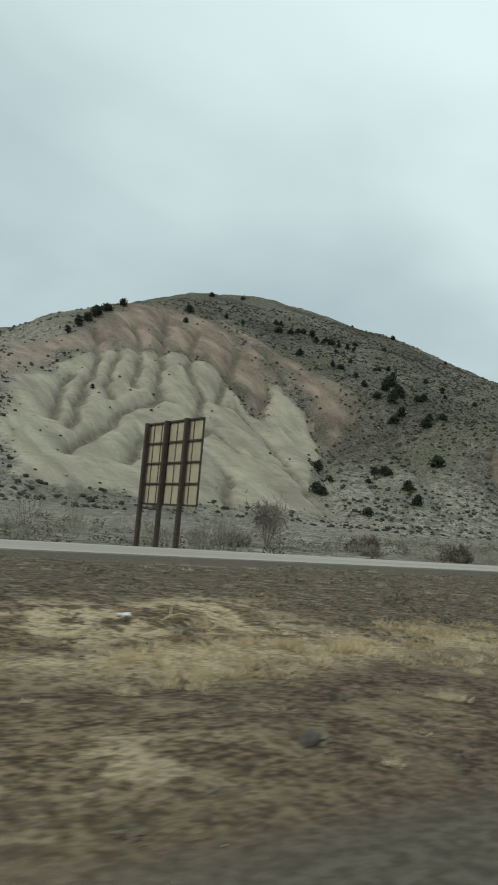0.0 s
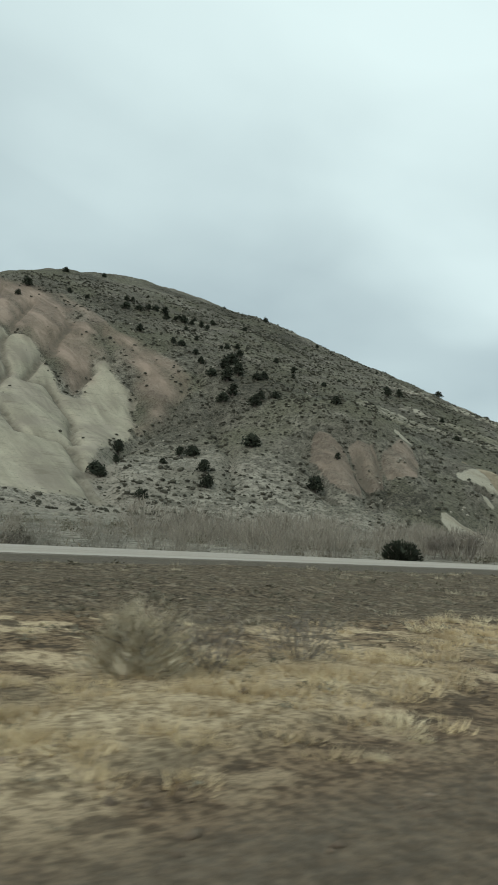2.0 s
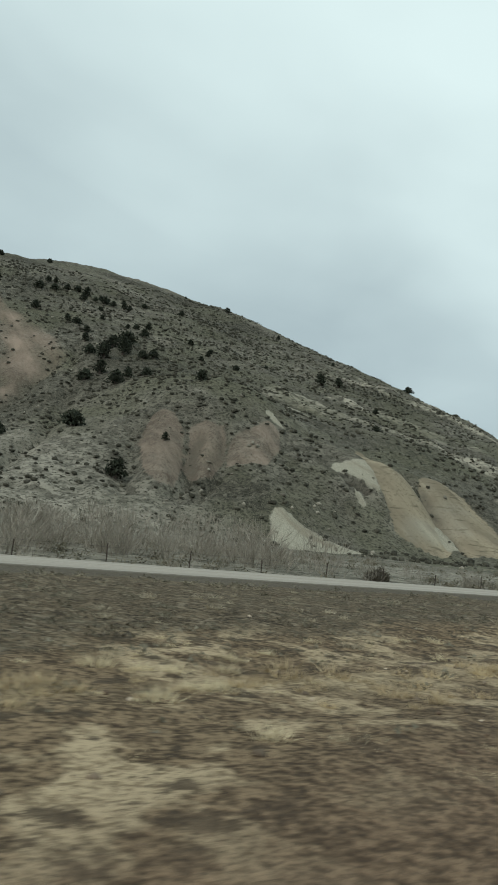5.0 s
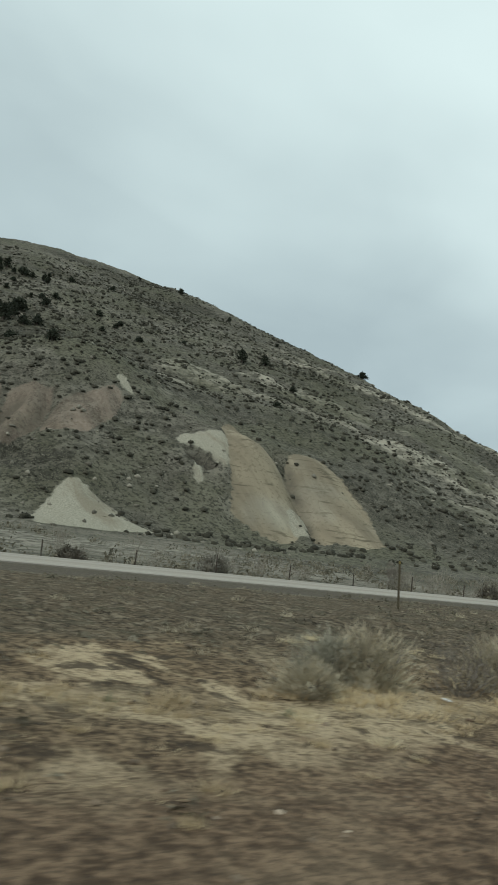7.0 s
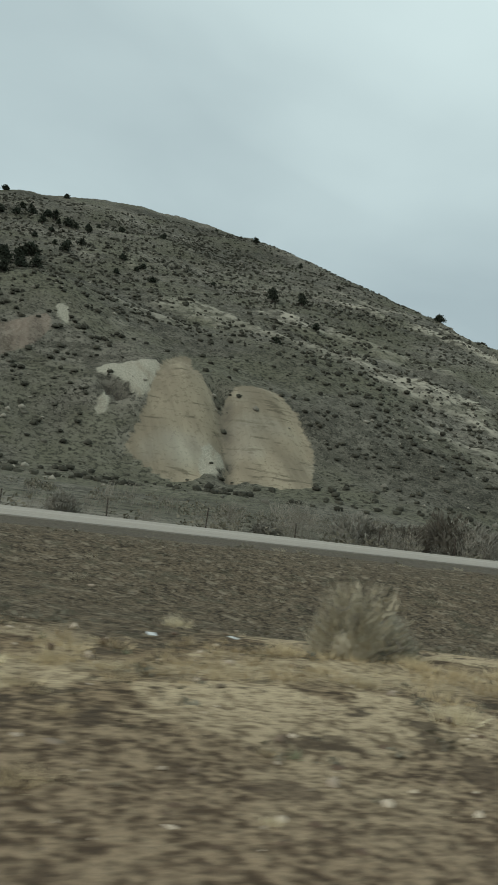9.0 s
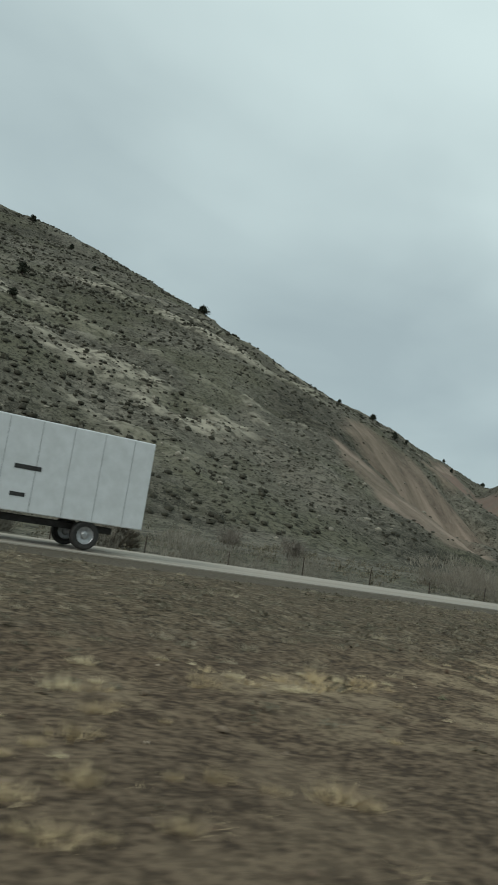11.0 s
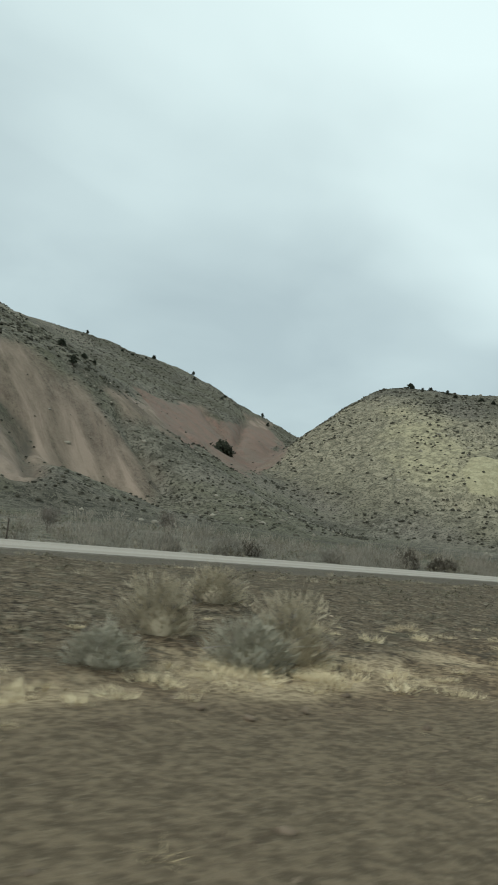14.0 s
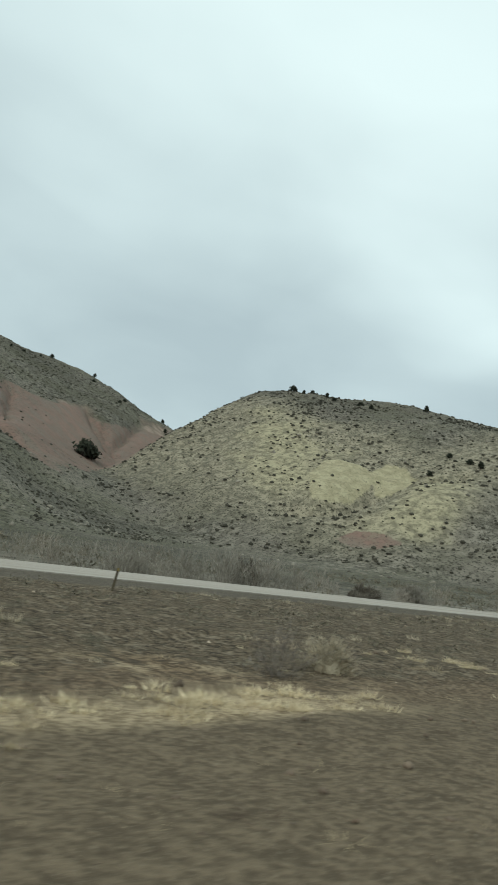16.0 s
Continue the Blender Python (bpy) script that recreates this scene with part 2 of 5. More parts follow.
    humus = m.mix(m.span(clod, 0.42, 0.6), (0.056, 0.04, 0.028), (0.165, 0.12, 0.081))
    humus = m.mix(m.calc("MULTIPLY", m.span(patch, 0.54, 0.62), 0.3), humus, (0.24, 0.18, 0.12))
    gravel = m.mix(m.span(m.noise(9.0, 3), 0.4, 0.6), (0.08, 0.067, 0.05), (0.13, 0.11, 0.084))
    for name, c in (("straw", straw), ("weeds", weeds), ("dirt", dirt), ("loam", loam), ("humus", humus), ("mat", mat), ("sward", sward), ("gravel", gravel)):
        col = m.mix(m.attr(name), col, c)
    m.colour(col)
    near = m.calc("MINIMUM", m.calc("ADD", m.attr("straw"), m.attr("weeds")), 1.0)
    hilly = m.calc("MULTIPLY", m.calc("ADD", m.noise(0.7, 4, 0.5), m.calc("MULTIPLY", fine, 0.35)), m.calc("SUBTRACT", 1.0, near))
    cloddy = m.calc("MULTIPLY", m.calc("ADD", m.calc("MULTIPLY", clod, 0.3), m.calc("MULTIPLY", crumb, 0.1)), near)
    m.bump(m.calc("ADD", hilly, cloddy), 0.7, 0.3)
    return m.m


def asphalt_material():
    m = Mat("worn_asphalt", 0.85, 0.0, 0.3)
    lane = m.noise(0.5, 4, 0.5, 0.0, (0.05, 2.2, 1.0))
    c = m.mix(m.span(lane, 0.35, 0.65), (0.31, 0.272, 0.225), (0.40, 0.355, 0.295))
    c = m.mix(m.calc("MULTIPLY", m.span(m.noise(6.0, 4, 0.7), 0.45, 0.65), 0.35), c, (0.19, 0.17, 0.145))
    m.colour(c).bump(m.noise(40.0, 3), 0.3, 0.01)
    return m.m


def plain(name, base, dark, scale=6.0, rough=0.8, metal=0.0, spec=0.3, bump=0.15):
    m = Mat(name, rough, metal, spec)
    m.colour(m.mix(m.span(m.noise(scale, 5, 0.6), 0.35, 0.68), base, dark))
    m.bump(m.noise(scale * 4, 4), bump, 0.02)
    return m.m


M_GROUND = ground_material()
M_ASPHALT = asphalt_material()

# ---- the ground: one sheet with the road bed, the valley floor and the hills ----


def lattice(ix, iy, seed):
    """Repeatable random numbers in 0..1 for whole-number cells."""
    n = (ix.astype(np.int64) * 374761393 + iy.astype(np.int64) * 668265263 + seed * 1274126177) & 0xFFFFFFFF
    n = ((n ^ (n >> 13)) * 1274126177) & 0xFFFFFFFF
    return ((n ^ (n >> 16)) & 0xFFFF) / 65535.0


def rough2(x, y, seed=0):
    """Smooth value noise, -1..1."""
    ix, iy = np.floor(x), np.floor(y)
    u, v = x - ix, y - iy
    u, v = u * u * u * (u * (6 * u - 15) + 10), v * v * v * (v * (6 * v - 15) + 10)
    a, b = lattice(ix, iy, seed), lattice(ix + 1, iy, seed)
    c, d = lattice(ix, iy + 1, seed), lattice(ix + 1, iy + 1, seed)
    return 2 * ((a * (1 - u) + b * u) * (1 - v) + (c * (1 - u) + d * u) * v) - 1


def fractal(x, y, size, octaves=4, seed=0, gain=0.5):
    out, amp = 0.0, 1.0
    for k in range(octaves):
        out = out + amp * rough2(x / size + 17.3 * k, y / size - 9.1 * k, seed + k)
        size, amp = size / 2.03, amp * gain
    return out


def step(v, lo, hi):
    s = np.clip((v - lo) / (hi - lo), 0, 1)
    return s * s * (3 - 2 * s)


# Each hill is a rounded meeting of slopes: rise per 100 m along x and y, and the height at its middle.
HILLS = (
    ((340, 430), ((15.0, 45.6, 157.2), (-3.1, 47.1, 169.5), (27.0, 47.5, 174.6), (-38.4, 36.6, 191.4), (37.7, 12.6, 187.2), (-28.0, -0.5, 197.2), (29.9, -11.5, 201.3), (2.0, 46.7, 152.6), (-11.8, 50.6, 174.1))),
    ((760, 640), ((-15.2, 50.6, 165.8), (-9.0, 19.2, 162.3), (-6.4, 13.8, 161.5), (-33.8, -1.7, 161.8), (-3.2, -23.6, 137.8), (-1.8, -40.5, 129.2), (-65.3, 21.2, 164.2), (-2.5, 39.5, 171.4))),
    ((760, 310), ((4.3, 18.4, 101.1), (0.4, 18.9, 104.9), (6.7, 18.5, 103.1), (65.9, 11.4, 120.8), (22.7, -25.5, 99.8), (67.1, -46.9, 106.6), (41.4, 32.3, 115.6), (4.6, 17.6, 94.1))),
)


def grade(x):
    """The road's own rise and fall along the way."""
    s = np.clip(x, -60, 520) / 464
    return ((1.133 * s - 6.656) * s + 5.609) * s - 0.869


def hill_height(x, y):
    tops = []
    for (cx, cy), slopes in HILLS:
        planes = [(a * (x - cx) + b * (y - cy)) / 100 + c for a, b, c in slopes]
        low = np.minimum.reduce(planes)
        tops.append(low - 5 * np.log(sum(np.exp(-(p - low) / 5) for p in planes)))
    high = np.maximum.reduce(tops)
    return high + 3 * np.log(sum(np.exp((t - high) / 3) for t in tops))
# Hollows and spurs of the slopes: middle, reach along x and y, rise.
SWELLS = ((205, 262, 38, 55, -16.8), (270, 203, 26, 28, 11.6), (495, 170, 28, 28, -17.6), (640, 330, 50, 60, -3.7), (560, 205, 34, 55, -9.0), (98, 412, 38, 62, -15.0), (150, 508, 42, 46, -26.0), (185, 590, 65, 75, -42.0), (288, 132, 52, 18, -7.5), (307, 160, 16, 9, 3.5), (664, 143, 20, 13, 4.5), (665, 167, 30, 8, -4.5))
# Ravines that run down the bare slopes.
GULLIES = (
    ((158, 386), (146, 348), (111, 276), (93, 236)),
    ((155, 347), (140, 316), (124, 280)),
    ((207, 401), (179, 346), (164, 318), (149, 285)),
    ((213, 374), (181, 321), (173, 293), (149, 257)),
    ((223, 348), (202, 318), (178, 290)),
    ((180, 382), (159, 330), (142, 296)),
    ((178, 290), (189, 290), (186, 261), (171, 226)),
    ((235, 332), (225, 305), (223, 283), (209, 254)),
    ((216, 303), (198, 288)),
    ((81, 211), (98, 233), (122, 265), (149, 285), (157, 281)),
    ((132, 237), (157, 257), (158, 233), (167, 225), (165, 204), (161, 181)),
    ((245, 272), (223, 256), (207, 247), (167, 204), (163, 183)),
    ((139, 215), (118, 181)),
    ((123, 245), (100, 211)),
    ((121, 316), (104, 278), (91, 245)),
    ((251, 181), (240, 166), (235, 159)),
    ((259, 178), (248, 164), (239, 158)),
    ((238, 192), (227, 174), (223, 162)),
    ((309, 158), (309, 148), (306, 134)),
    ((466, 191), (474, 186), (479, 181), (458, 132)),
    ((717, 460), (696, 392)),
    ((782, 494), (705, 402)),
    ((512, 201), (513, 184), (513, 172)),
    ((652, 436), (584, 277)),
    ((715, 440), (699, 385)),
    ((632, 179), (643, 169), (659, 165), (674, 158), (690, 152)),
    ((254, 282), (240, 247), (219, 209), (196, 174)),
    ((216, 255), (161, 198), (158, 182)),
    ((639, 432), (572, 260), (578, 246)),
)
# Bare ground, as corners on the plan.
CLAY_0 = ((55, 181), (85, 291), (110, 314), (127, 340), (142, 345), (158, 346), (172, 342), (190, 340), (197, 323), (201, 316), (199, 300), (198, 288), (207, 296), (217, 305), (225, 305), (224, 284), (216, 262), (207, 251), (174, 215), (166, 211), (161, 181), (143, 182), (122, 180), (106, 177), (87, 176), (72, 178))
PINK_0 = ((85, 291), (113, 392), (128, 380), (143, 376), (169, 402), (196, 429), (212, 416), (224, 404), (231, 387), (235, 357), (234, 329), (225, 305), (217, 305), (207, 296), (198, 288), (199, 300), (201, 316), (197, 323), (190, 340), (172, 342), (158, 346), (142, 345), (127, 340), (110, 314))
PINK_1 = ((234, 329), (242, 317), (247, 299), (245, 278), (242, 268), (223, 256), (210, 253), (221, 271), (225, 286), (225, 301))
DOME_0 = ((237, 189), (243, 195), (248, 197), (250, 192), (248, 182), (242, 172), (235, 162), (230, 162), (230, 170))
DOME_1 = ((250, 185), (256, 185), (260, 181), (256, 174), (247, 164), (242, 164), (241, 169))
DOME_2 = ((259, 178), (267, 180), (276, 184), (277, 179), (272, 171), (263, 164), (255, 165), (252, 168))
DOME_3 = ((277, 188), (280, 190), (281, 185), (280, 180), (278, 179))
CONE = ((247, 140), (251, 147), (255, 149), (258, 146), (263, 137), (264, 127), (252, 123), (241, 124), (242, 133))
NOSE_0 = ((289, 142), (292, 148), (295, 157), (303, 175), (308, 179), (307, 163), (308, 153), (308, 147), (307, 143), (304, 137), (299, 134), (296, 134), (292, 138))
NOSE_1 = ((310, 154), (312, 157), (319, 162), (324, 161), (326, 153), (325, 143), (320, 128), (314, 127), (308, 132), (306, 134), (308, 143))
CAP_0 = ((284, 165), (287, 168), (293, 168), (297, 167), (299, 165), (294, 153), (291, 151), (291, 154), (290, 158), (287, 161), (285, 162))
CAP_1 = ((284, 155), (286, 157), (287, 154), (285, 149), (283, 150))
CAP_2 = ((301, 139), (303, 144), (306, 145), (308, 143), (307, 139), (304, 134), (301, 133))
# Shaded strip below the cap: painted dark, and sunk as a shallow notch.
OVERHANG_SHADE = ((285, 161), (287, 160), (290, 158), (291, 154), (290, 153), (288, 154), (287, 155), (285, 157))
SCAR_0 = ((454, 183), (457, 182), (457, 171), (461, 166), (462, 153), (458, 135), (453, 128), (447, 129), (445, 135), (442, 144), (444, 156))
SCAR_1 = ((473, 204), (480, 211), (489, 215), (493, 208), (498, 202), (504, 196), (509, 187), (509, 175), (504, 173), (498, 179), (465, 146), (479, 185), (472, 189))
SCAR_2 = ((514, 215), (691, 457), (723, 470), (695, 403), (696, 392), (528, 199), (517, 200), (514, 205))
SCAR_3 = ((792, 506), (809, 497), (789, 459), (766, 436), (702, 389), (717, 416))
RED_0 = ((532, 185), (715, 386), (772, 439), (807, 480), (816, 492), (701, 332), (681, 324), (668, 328))
RED_1 = ((566, 284), (638, 432), (655, 446), (679, 447), (716, 460), (719, 442), (766, 473), (800, 478), (647, 278), (627, 272), (581, 222), (574, 225), (568, 235), (550, 220), (533, 197))
RED_2 = ((628, 151), (636, 150), (640, 140), (639, 133), (631, 137), (627, 143))
LEMON_0 = ((654, 189), (666, 194), (670, 190), (672, 184), (672, 177), (666, 171), (655, 169), (647, 174), (644, 177))
LEMON_1 = ((670, 176), (681, 178), (684, 171), (679, 162), (670, 164), (664, 167))
LEMON_2 = ((685, 266), (693, 246), (682, 214), (680, 191), (645, 179), (639, 186), (645, 211), (663, 235))
LEMON_3 = ((636, 150), (653, 159), (674, 158), (688, 150), (648, 123), (641, 133), (641, 141))
YELLOW = (CLAY_0,)
PINK = (PINK_0, PINK_1)
DOMES = (DOME_0, DOME_1, DOME_2)
PALE = (CONE, DOME_3, CAP_0, CAP_1, CAP_2)
NOSES = (NOSE_0, NOSE_1)
SCARS = (SCAR_0, SCAR_1)
FAR_SCARS = (SCAR_2, SCAR_3)
REDS = (RED_0, RED_1, RED_2)
LEMON = (LEMON_0, LEMON_1)
LEMON_THIN = (LEMON_2, LEMON_3)
BULGES = (NOSE_0, NOSE_1, CAP_2, CONE, DOME_0, DOME_1, DOME_2)


def region(x, y, shapes, ragged=3.0, soft=3.0, fingers=0.0, grow=0.0):
    """1 inside any of the shapes, with a ragged rim."""
    out = np.zeros_like(x)
    for shape in shapes:
        p = np.array(shape, float)
        near = (x > p[:, 0].min() - 12) & (x < p[:, 0].max() + 12) & (y > p[:, 1].min() - 12) & (y < p[:, 1].max() + 12)
        u, v = x[near], y[near]
        far, inside = np.full(u.shape, 1e9), np.zeros(u.shape, bool)
        for (ax, ay), (bx, by) in zip(p, np.roll(p, -1, 0)):
            ex, ey = bx - ax, by - ay
            s = np.clip(((u - ax) * ex + (v - ay) * ey) / (ex * ex + ey * ey + 1e-9), 0, 1)
            far = np.minimum(far, np.hypot(u - ax - s * ex, v - ay - s * ey))
            if ay != by:
                inside ^= ((ay > v) != (by > v)) & (u < ex * (v - ay) / ey + ax)
        small = min(1.0, np.ptp(p, 0).min() / 60)
        d = grow + np.where(inside, far, -far) + ragged * (0.25 + 0.75 * small) * fractal(u, v, 14, 4, 31) + fingers * small * rough2(u / 7, v / 70, 32)
        out[near] = np.maximum(out[near], step(d, -soft * 0.5 * small, soft * small + 0.8))
    return out


def ravines(x, y):
    """How deep the ravines cut: a narrow notch, and the wider valley whose sides meet in it."""
    cut, valley = np.zeros_like(x), np.zeros_like(x)
    for line in GULLIES:
        p = np.array(line, float)
        near = (x > p[:, 0].min() - 30) & (x < p[:, 0].max() + 30) & (y > p[:, 1].min() - 30) & (y < p[:, 1].max() + 30)
        u, v = x[near], y[near]
        u, v = u + 1.6 * fractal(u, v, 13, 2, 61), v + 1.6 * fractal(u, v, 13, 2, 62)
        far = np.full(u.shape, 1e9)
        for (ax, ay), (bx, by) in zip(p, p[1:]):
            ex, ey = bx - ax, by - ay
            s = np.clip(((u - ax) * ex + (v - ay) * ey) / (ex * ex + ey * ey + 1e-9), 0, 1)
            far = np.minimum(far, np.hypot(u - ax - s * ex, v - ay - s * ey))
        cut[near] = np.maximum(cut[near], np.exp(-((far / 1.9) ** 2)))
        valley[near] = np.maximum(valley[near], np.exp(-far / 4.2) * step(far, 30, 18))
    return cut, valley


def grass_band(x, y):
    """The strip of thick dry grass along the verge."""
    mid = np.interp(x, (-10, 10, 25, 40, 68, 85, 120, 250, 300, 340, 545), (8.3, 8.3, 6.2, 5.4, 6.3, 6.2, 6.4, 6.3, 6.6, 6.4, 6.4))
    half = np.interp(x, (-10, 15, 30, 45, 68, 85, 105, 130, 250, 280, 300, 340, 440, 460, 545), (0.9, 0.9, 0.6, 0.7, 1.0, 1.4, 1.3, 0.7, 0.7, 1.0, 0.6, 0.65, 0.6, 0.35, 0.3))
    part_way = 0.4 * ((x > 115) & (x < 250)) + 0.7 * step(x, 282, 292) * (1 - step(x, 325, 340))
    return half - np.abs(y - mid + np.where(x > 335, 0.25, 0.6) * fractal(x, 0 * x, 14, 3, 152)) + 0.7 * fractal(x, y, 2.4, 3, 153) - part_way


def ground_parts(x, y):
    """Height and the cover of the ground."""
    g = grade(x)
    # the near carriageway, a shallow median, the far carriageway, then the valley floor
    near = 0.06 + 0.32 * step(y, 6.5, 13.5) * (1 - step(y, 17, 21)) + 0.1 * step(y, 17, 21) - 1.1 * np.exp(-(((x - 268) / 13) ** 2) - (((y - 12.5) / 3.6) ** 2))
    past = -0.5 * step(y, 32.2, 36) + 0.022 * np.clip(y - 40, 0, 430)
    h = hill_height(x, y)
    for cx, cy, rx, ry, rise in SWELLS:
        h = h + rise * np.exp(-(((x - cx) / rx) ** 2) - (((y - cy) / ry) ** 2))
    away = step(y, 34, 60)
    yellow = np.maximum.reduce((region(x, y, YELLOW, 3.0, 6.0), region(x, y, LEMON, 2.0, 3.0), region(x, y, NOSES, 1.0, 2.2, 0.0, 1.0)))
    lemon = region(x, y, LEMON_THIN, 8.0, 16.0, 4.0)
    pink = np.maximum.reduce((region(x, y, PINK, 4.0, 9.0, 6.0, 0.5), region(x, y, SCARS, 3.0, 7.0, 3.0, 5.0), region(x, y, FAR_SCARS, 4.0, 6.0, 4.0)))
    dome = region(x, y, DOMES, 0.9, 2.2, 0.0, 0.3)
    red, pale = region(x, y, REDS, 2.5, 5.0), region(x, y, PALE, 1.0, 1.8)
    overhang_shade = region(x, y, (OVERHANG_SHADE,), 0.8, 1.2)
    tan = step(x, 610, 640) * (1 - step(x + 6 * fractal(x, y, 20, 2, 36), 690, 712) * step(y, 160, 185)) * (1 - step(y, 300, 360)) * step(y, 120, 150) * away
    ochre = step(x, 262, 282) * (1 - step(x, 400, 450)) * step(fractal(x, y, 13, 3, 35), -1.3, -0.2)
    bare = np.clip(yellow + pink + red + dome + 0.5 * lemon, 0, 1) * away
    flow = x + 10 * fractal(x, y, 70, 2, 3) + 0.15 * (y - 250)
    wide, thin = rough2(flow / 25, y / 210, 7), rough2(flow / 6 + 0.3 * y / 60, y / 95, 8)
    rill = np.exp(-((thin / 0.22) ** 2))
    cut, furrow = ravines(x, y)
    bowl = bare * (1 - step(x, 250, 275))
    carved = bowl * (0.5 * np.minimum(np.abs(wide), 0.5) - 0.3 * rill + 0.6) + bare * 0.45 * fractal(x, y, 12, 4, 9)
    swell = region(x, y, BULGES, 0.6, 14.0)
    bed = hill_height(x, y) + 0.42 * (x - 340) + 2.5 * fractal(x, y, 45, 3, 14)
    ledge = step(rough2(bed / 7.0, 0 * bed, 15) + 0.35 * fractal(x, y, 9, 3, 17), 0.1, 0.45) * step(fractal(x, y, 38, 3, 16), -0.3, 0.3) * step(x, 270, 330) * (1 - step(x, 500, 540)) * step(hill_height(x, y), 10, 24) * (1 - step(y, 285, 330))
    h = h + carved - 1.3 * cut - (1.8 + 1.5 * bowl + 2.5 * red) * furrow + 2.0 * swell - 2.5 * overhang_shade + (1 - bare) * (1.7 * fractal(x, y, 38, 4, 11) + 0.5 * fractal(x, y, 6, 3, 12) + 0.9 * ledge)
    valley = g + near + past
    k = 2.0
    m = np.maximum(valley, h)
    z = np.where(y > 36, m + k * np.log(np.exp((valley - m) / k) + np.exp((h - m) / k)) * away, valley)
    lumpy = step(y, 2.5, 5) * (1 - step(y, 20, 21.5)) + step(y, 33, 38)
    z = z + lumpy * (0.07 * fractal(x, y, 3.1, 3, 21) + 0.05 * fractal(x, y, 0.9, 2, 22))
    verge = step(y, -11, -8)
    return z, dict(
        yellow=yellow * away, pink=pink * away, red=red * away, pale=pale * away, tan=tan, ledge=ledge * away * (1 - bare), cut=cut, overhang_shade=overhang_shade, dome=dome, lemon=lemon,
        ochre=ochre * away,
        humus=verge * 0.92 * step(fractal(x, y, 5, 3, 46), -1.4, -0.5) * np.maximum(1 - step(x, 36, 60), step(x, 140, 165) * (1 - step(x, 192, 206))) * (1 - step(y, 7, 10)) + verge * 0.85 * step(x, 276, 290) * (1 - step(x, 318, 336)) * (1 - step(y, 8, 11)),
        mat=verge * 0.9 * step(fractal(x, y, 4, 3, 45) + 0.2, -0.3, 0.5) * np.maximum(step(x, 92, 108) * (1 - step(x, 122, 140)) * (1 - step(y, 7.5, 9)), 0.45 * step(x, 250, 260) * (1 - step(x, 264, 274)) * (1 - step(y, 4.2, 5.5))),
        shale=step(x + 0.25 * (y - 150) + 12 * fractal(x, y, 40, 3, 34), 205, 250) * (1 - 0.25 * step(x, 490, 600)) * away,
        weeds=step(y + 2.0 * fractal(x, y, 5, 4, 43) + 2.4 * step(x, 320, 350), 9.0, 10.2) * (1 - step(y, 20.5, 21.5)),
        straw=verge * (1 - step(y, 20.5, 21.5)),
        dirt=verge * (1 - step(y + 0.9 * fractal(x, y, 6, 3, 42) - 2.1 * step(x, 310, 350), 2.8, 5.2)),
        loam=verge * (1 - step(y + 0.9 * fractal(x, y, 6, 3, 42) - 2.1 * step(x, 310, 350), 2.8, 5.2)) * (1 - step(x, 45, 75) + step(x + 10 * fractal(x, y, 9, 3, 44), 290, 330)),
        sward=step(grass_band(x, y), -0.1, 0.6),
        gravel=step(y, 20.6, 21.6) * (1 - step(y, 33.0, 34.5)) + verge * (1 - step(y + 0.25 * fractal(x, y, 3, 2, 47), 3.2, 3.6)) * (1 - step(x, 45, 75)),
    )


def height(x, y):
    return ground_parts(np.array([float(x)]), np.array([float(y)]))[0][0]


def heights(xs, ys):
    return ground_parts(np.asarray(xs, float), np.asarray(ys, float))[0]


def spread(lo, hi, fine, far_lo, far_hi):
    """Evenly spaced between lo and hi, then wider and wider out to the far ends."""
    mid = list(np.arange(lo, hi + 1e-6, fine))
    gap, v, left = fine, lo, []
    while v > far_lo:
        gap *= 1.22
        v -= gap
        left.append(v)
    gap, v, right = fine, mid[-1], []
    while v < far_hi:
        gap *= 1.22
        v += gap
        right.append(v)
    return np.array(left[::-1] + mid + right)


def build_ground():
    xs = spread(-10, 960, 1.5, -3200, 4200)
    ys = np.concatenate([spread(1.0, 1.5, 0.5, -2500, 1.4)[:-1], np.arange(1.5, 36, 0.5), np.arange(36, 330, 1.5), spread(330, 640, 2.6, 330, 4000)])
    gx, gy = np.meshgrid(xs, ys)
    z, cover = ground_parts(gx.ravel(), gy.ravel())
    nx, ny = len(xs), len(ys)
    me = bpy.data.meshes.new("ground")
    me.vertices.add(nx * ny)
    me.vertices.foreach_set("co", np.stack([gx.ravel(), gy.ravel(), z], 1).ravel().astype(np.float32))
    a = (np.arange(ny - 1)[:, None] * nx + np.arange(nx - 1)[None]).ravel()
    quads = np.stack([a, a + 1, a + nx + 1, a + nx], 1)
    me.loops.add(quads.size)
    me.loops.foreach_set("vertex_index", quads.ravel().astype(np.int32))
    me.polygons.add(len(quads))
    me.polygons.foreach_set("loop_start", np.arange(0, quads.size, 4, dtype=np.int32))
    me.polygons.foreach_set("use_smooth", np.ones(len(quads), bool))
    me.update(calc_edges=True)
    for name, v in cover.items():
        me.attributes.new(name, "FLOAT", "POINT").data.foreach_set("value", np.clip(v, 0, 1).astype(np.float32))
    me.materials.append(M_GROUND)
    return tagged(new("ground", me), "dry scrubland with eroded clay hills and a grassy median", "ground", kind="structure")


ground = build_ground()


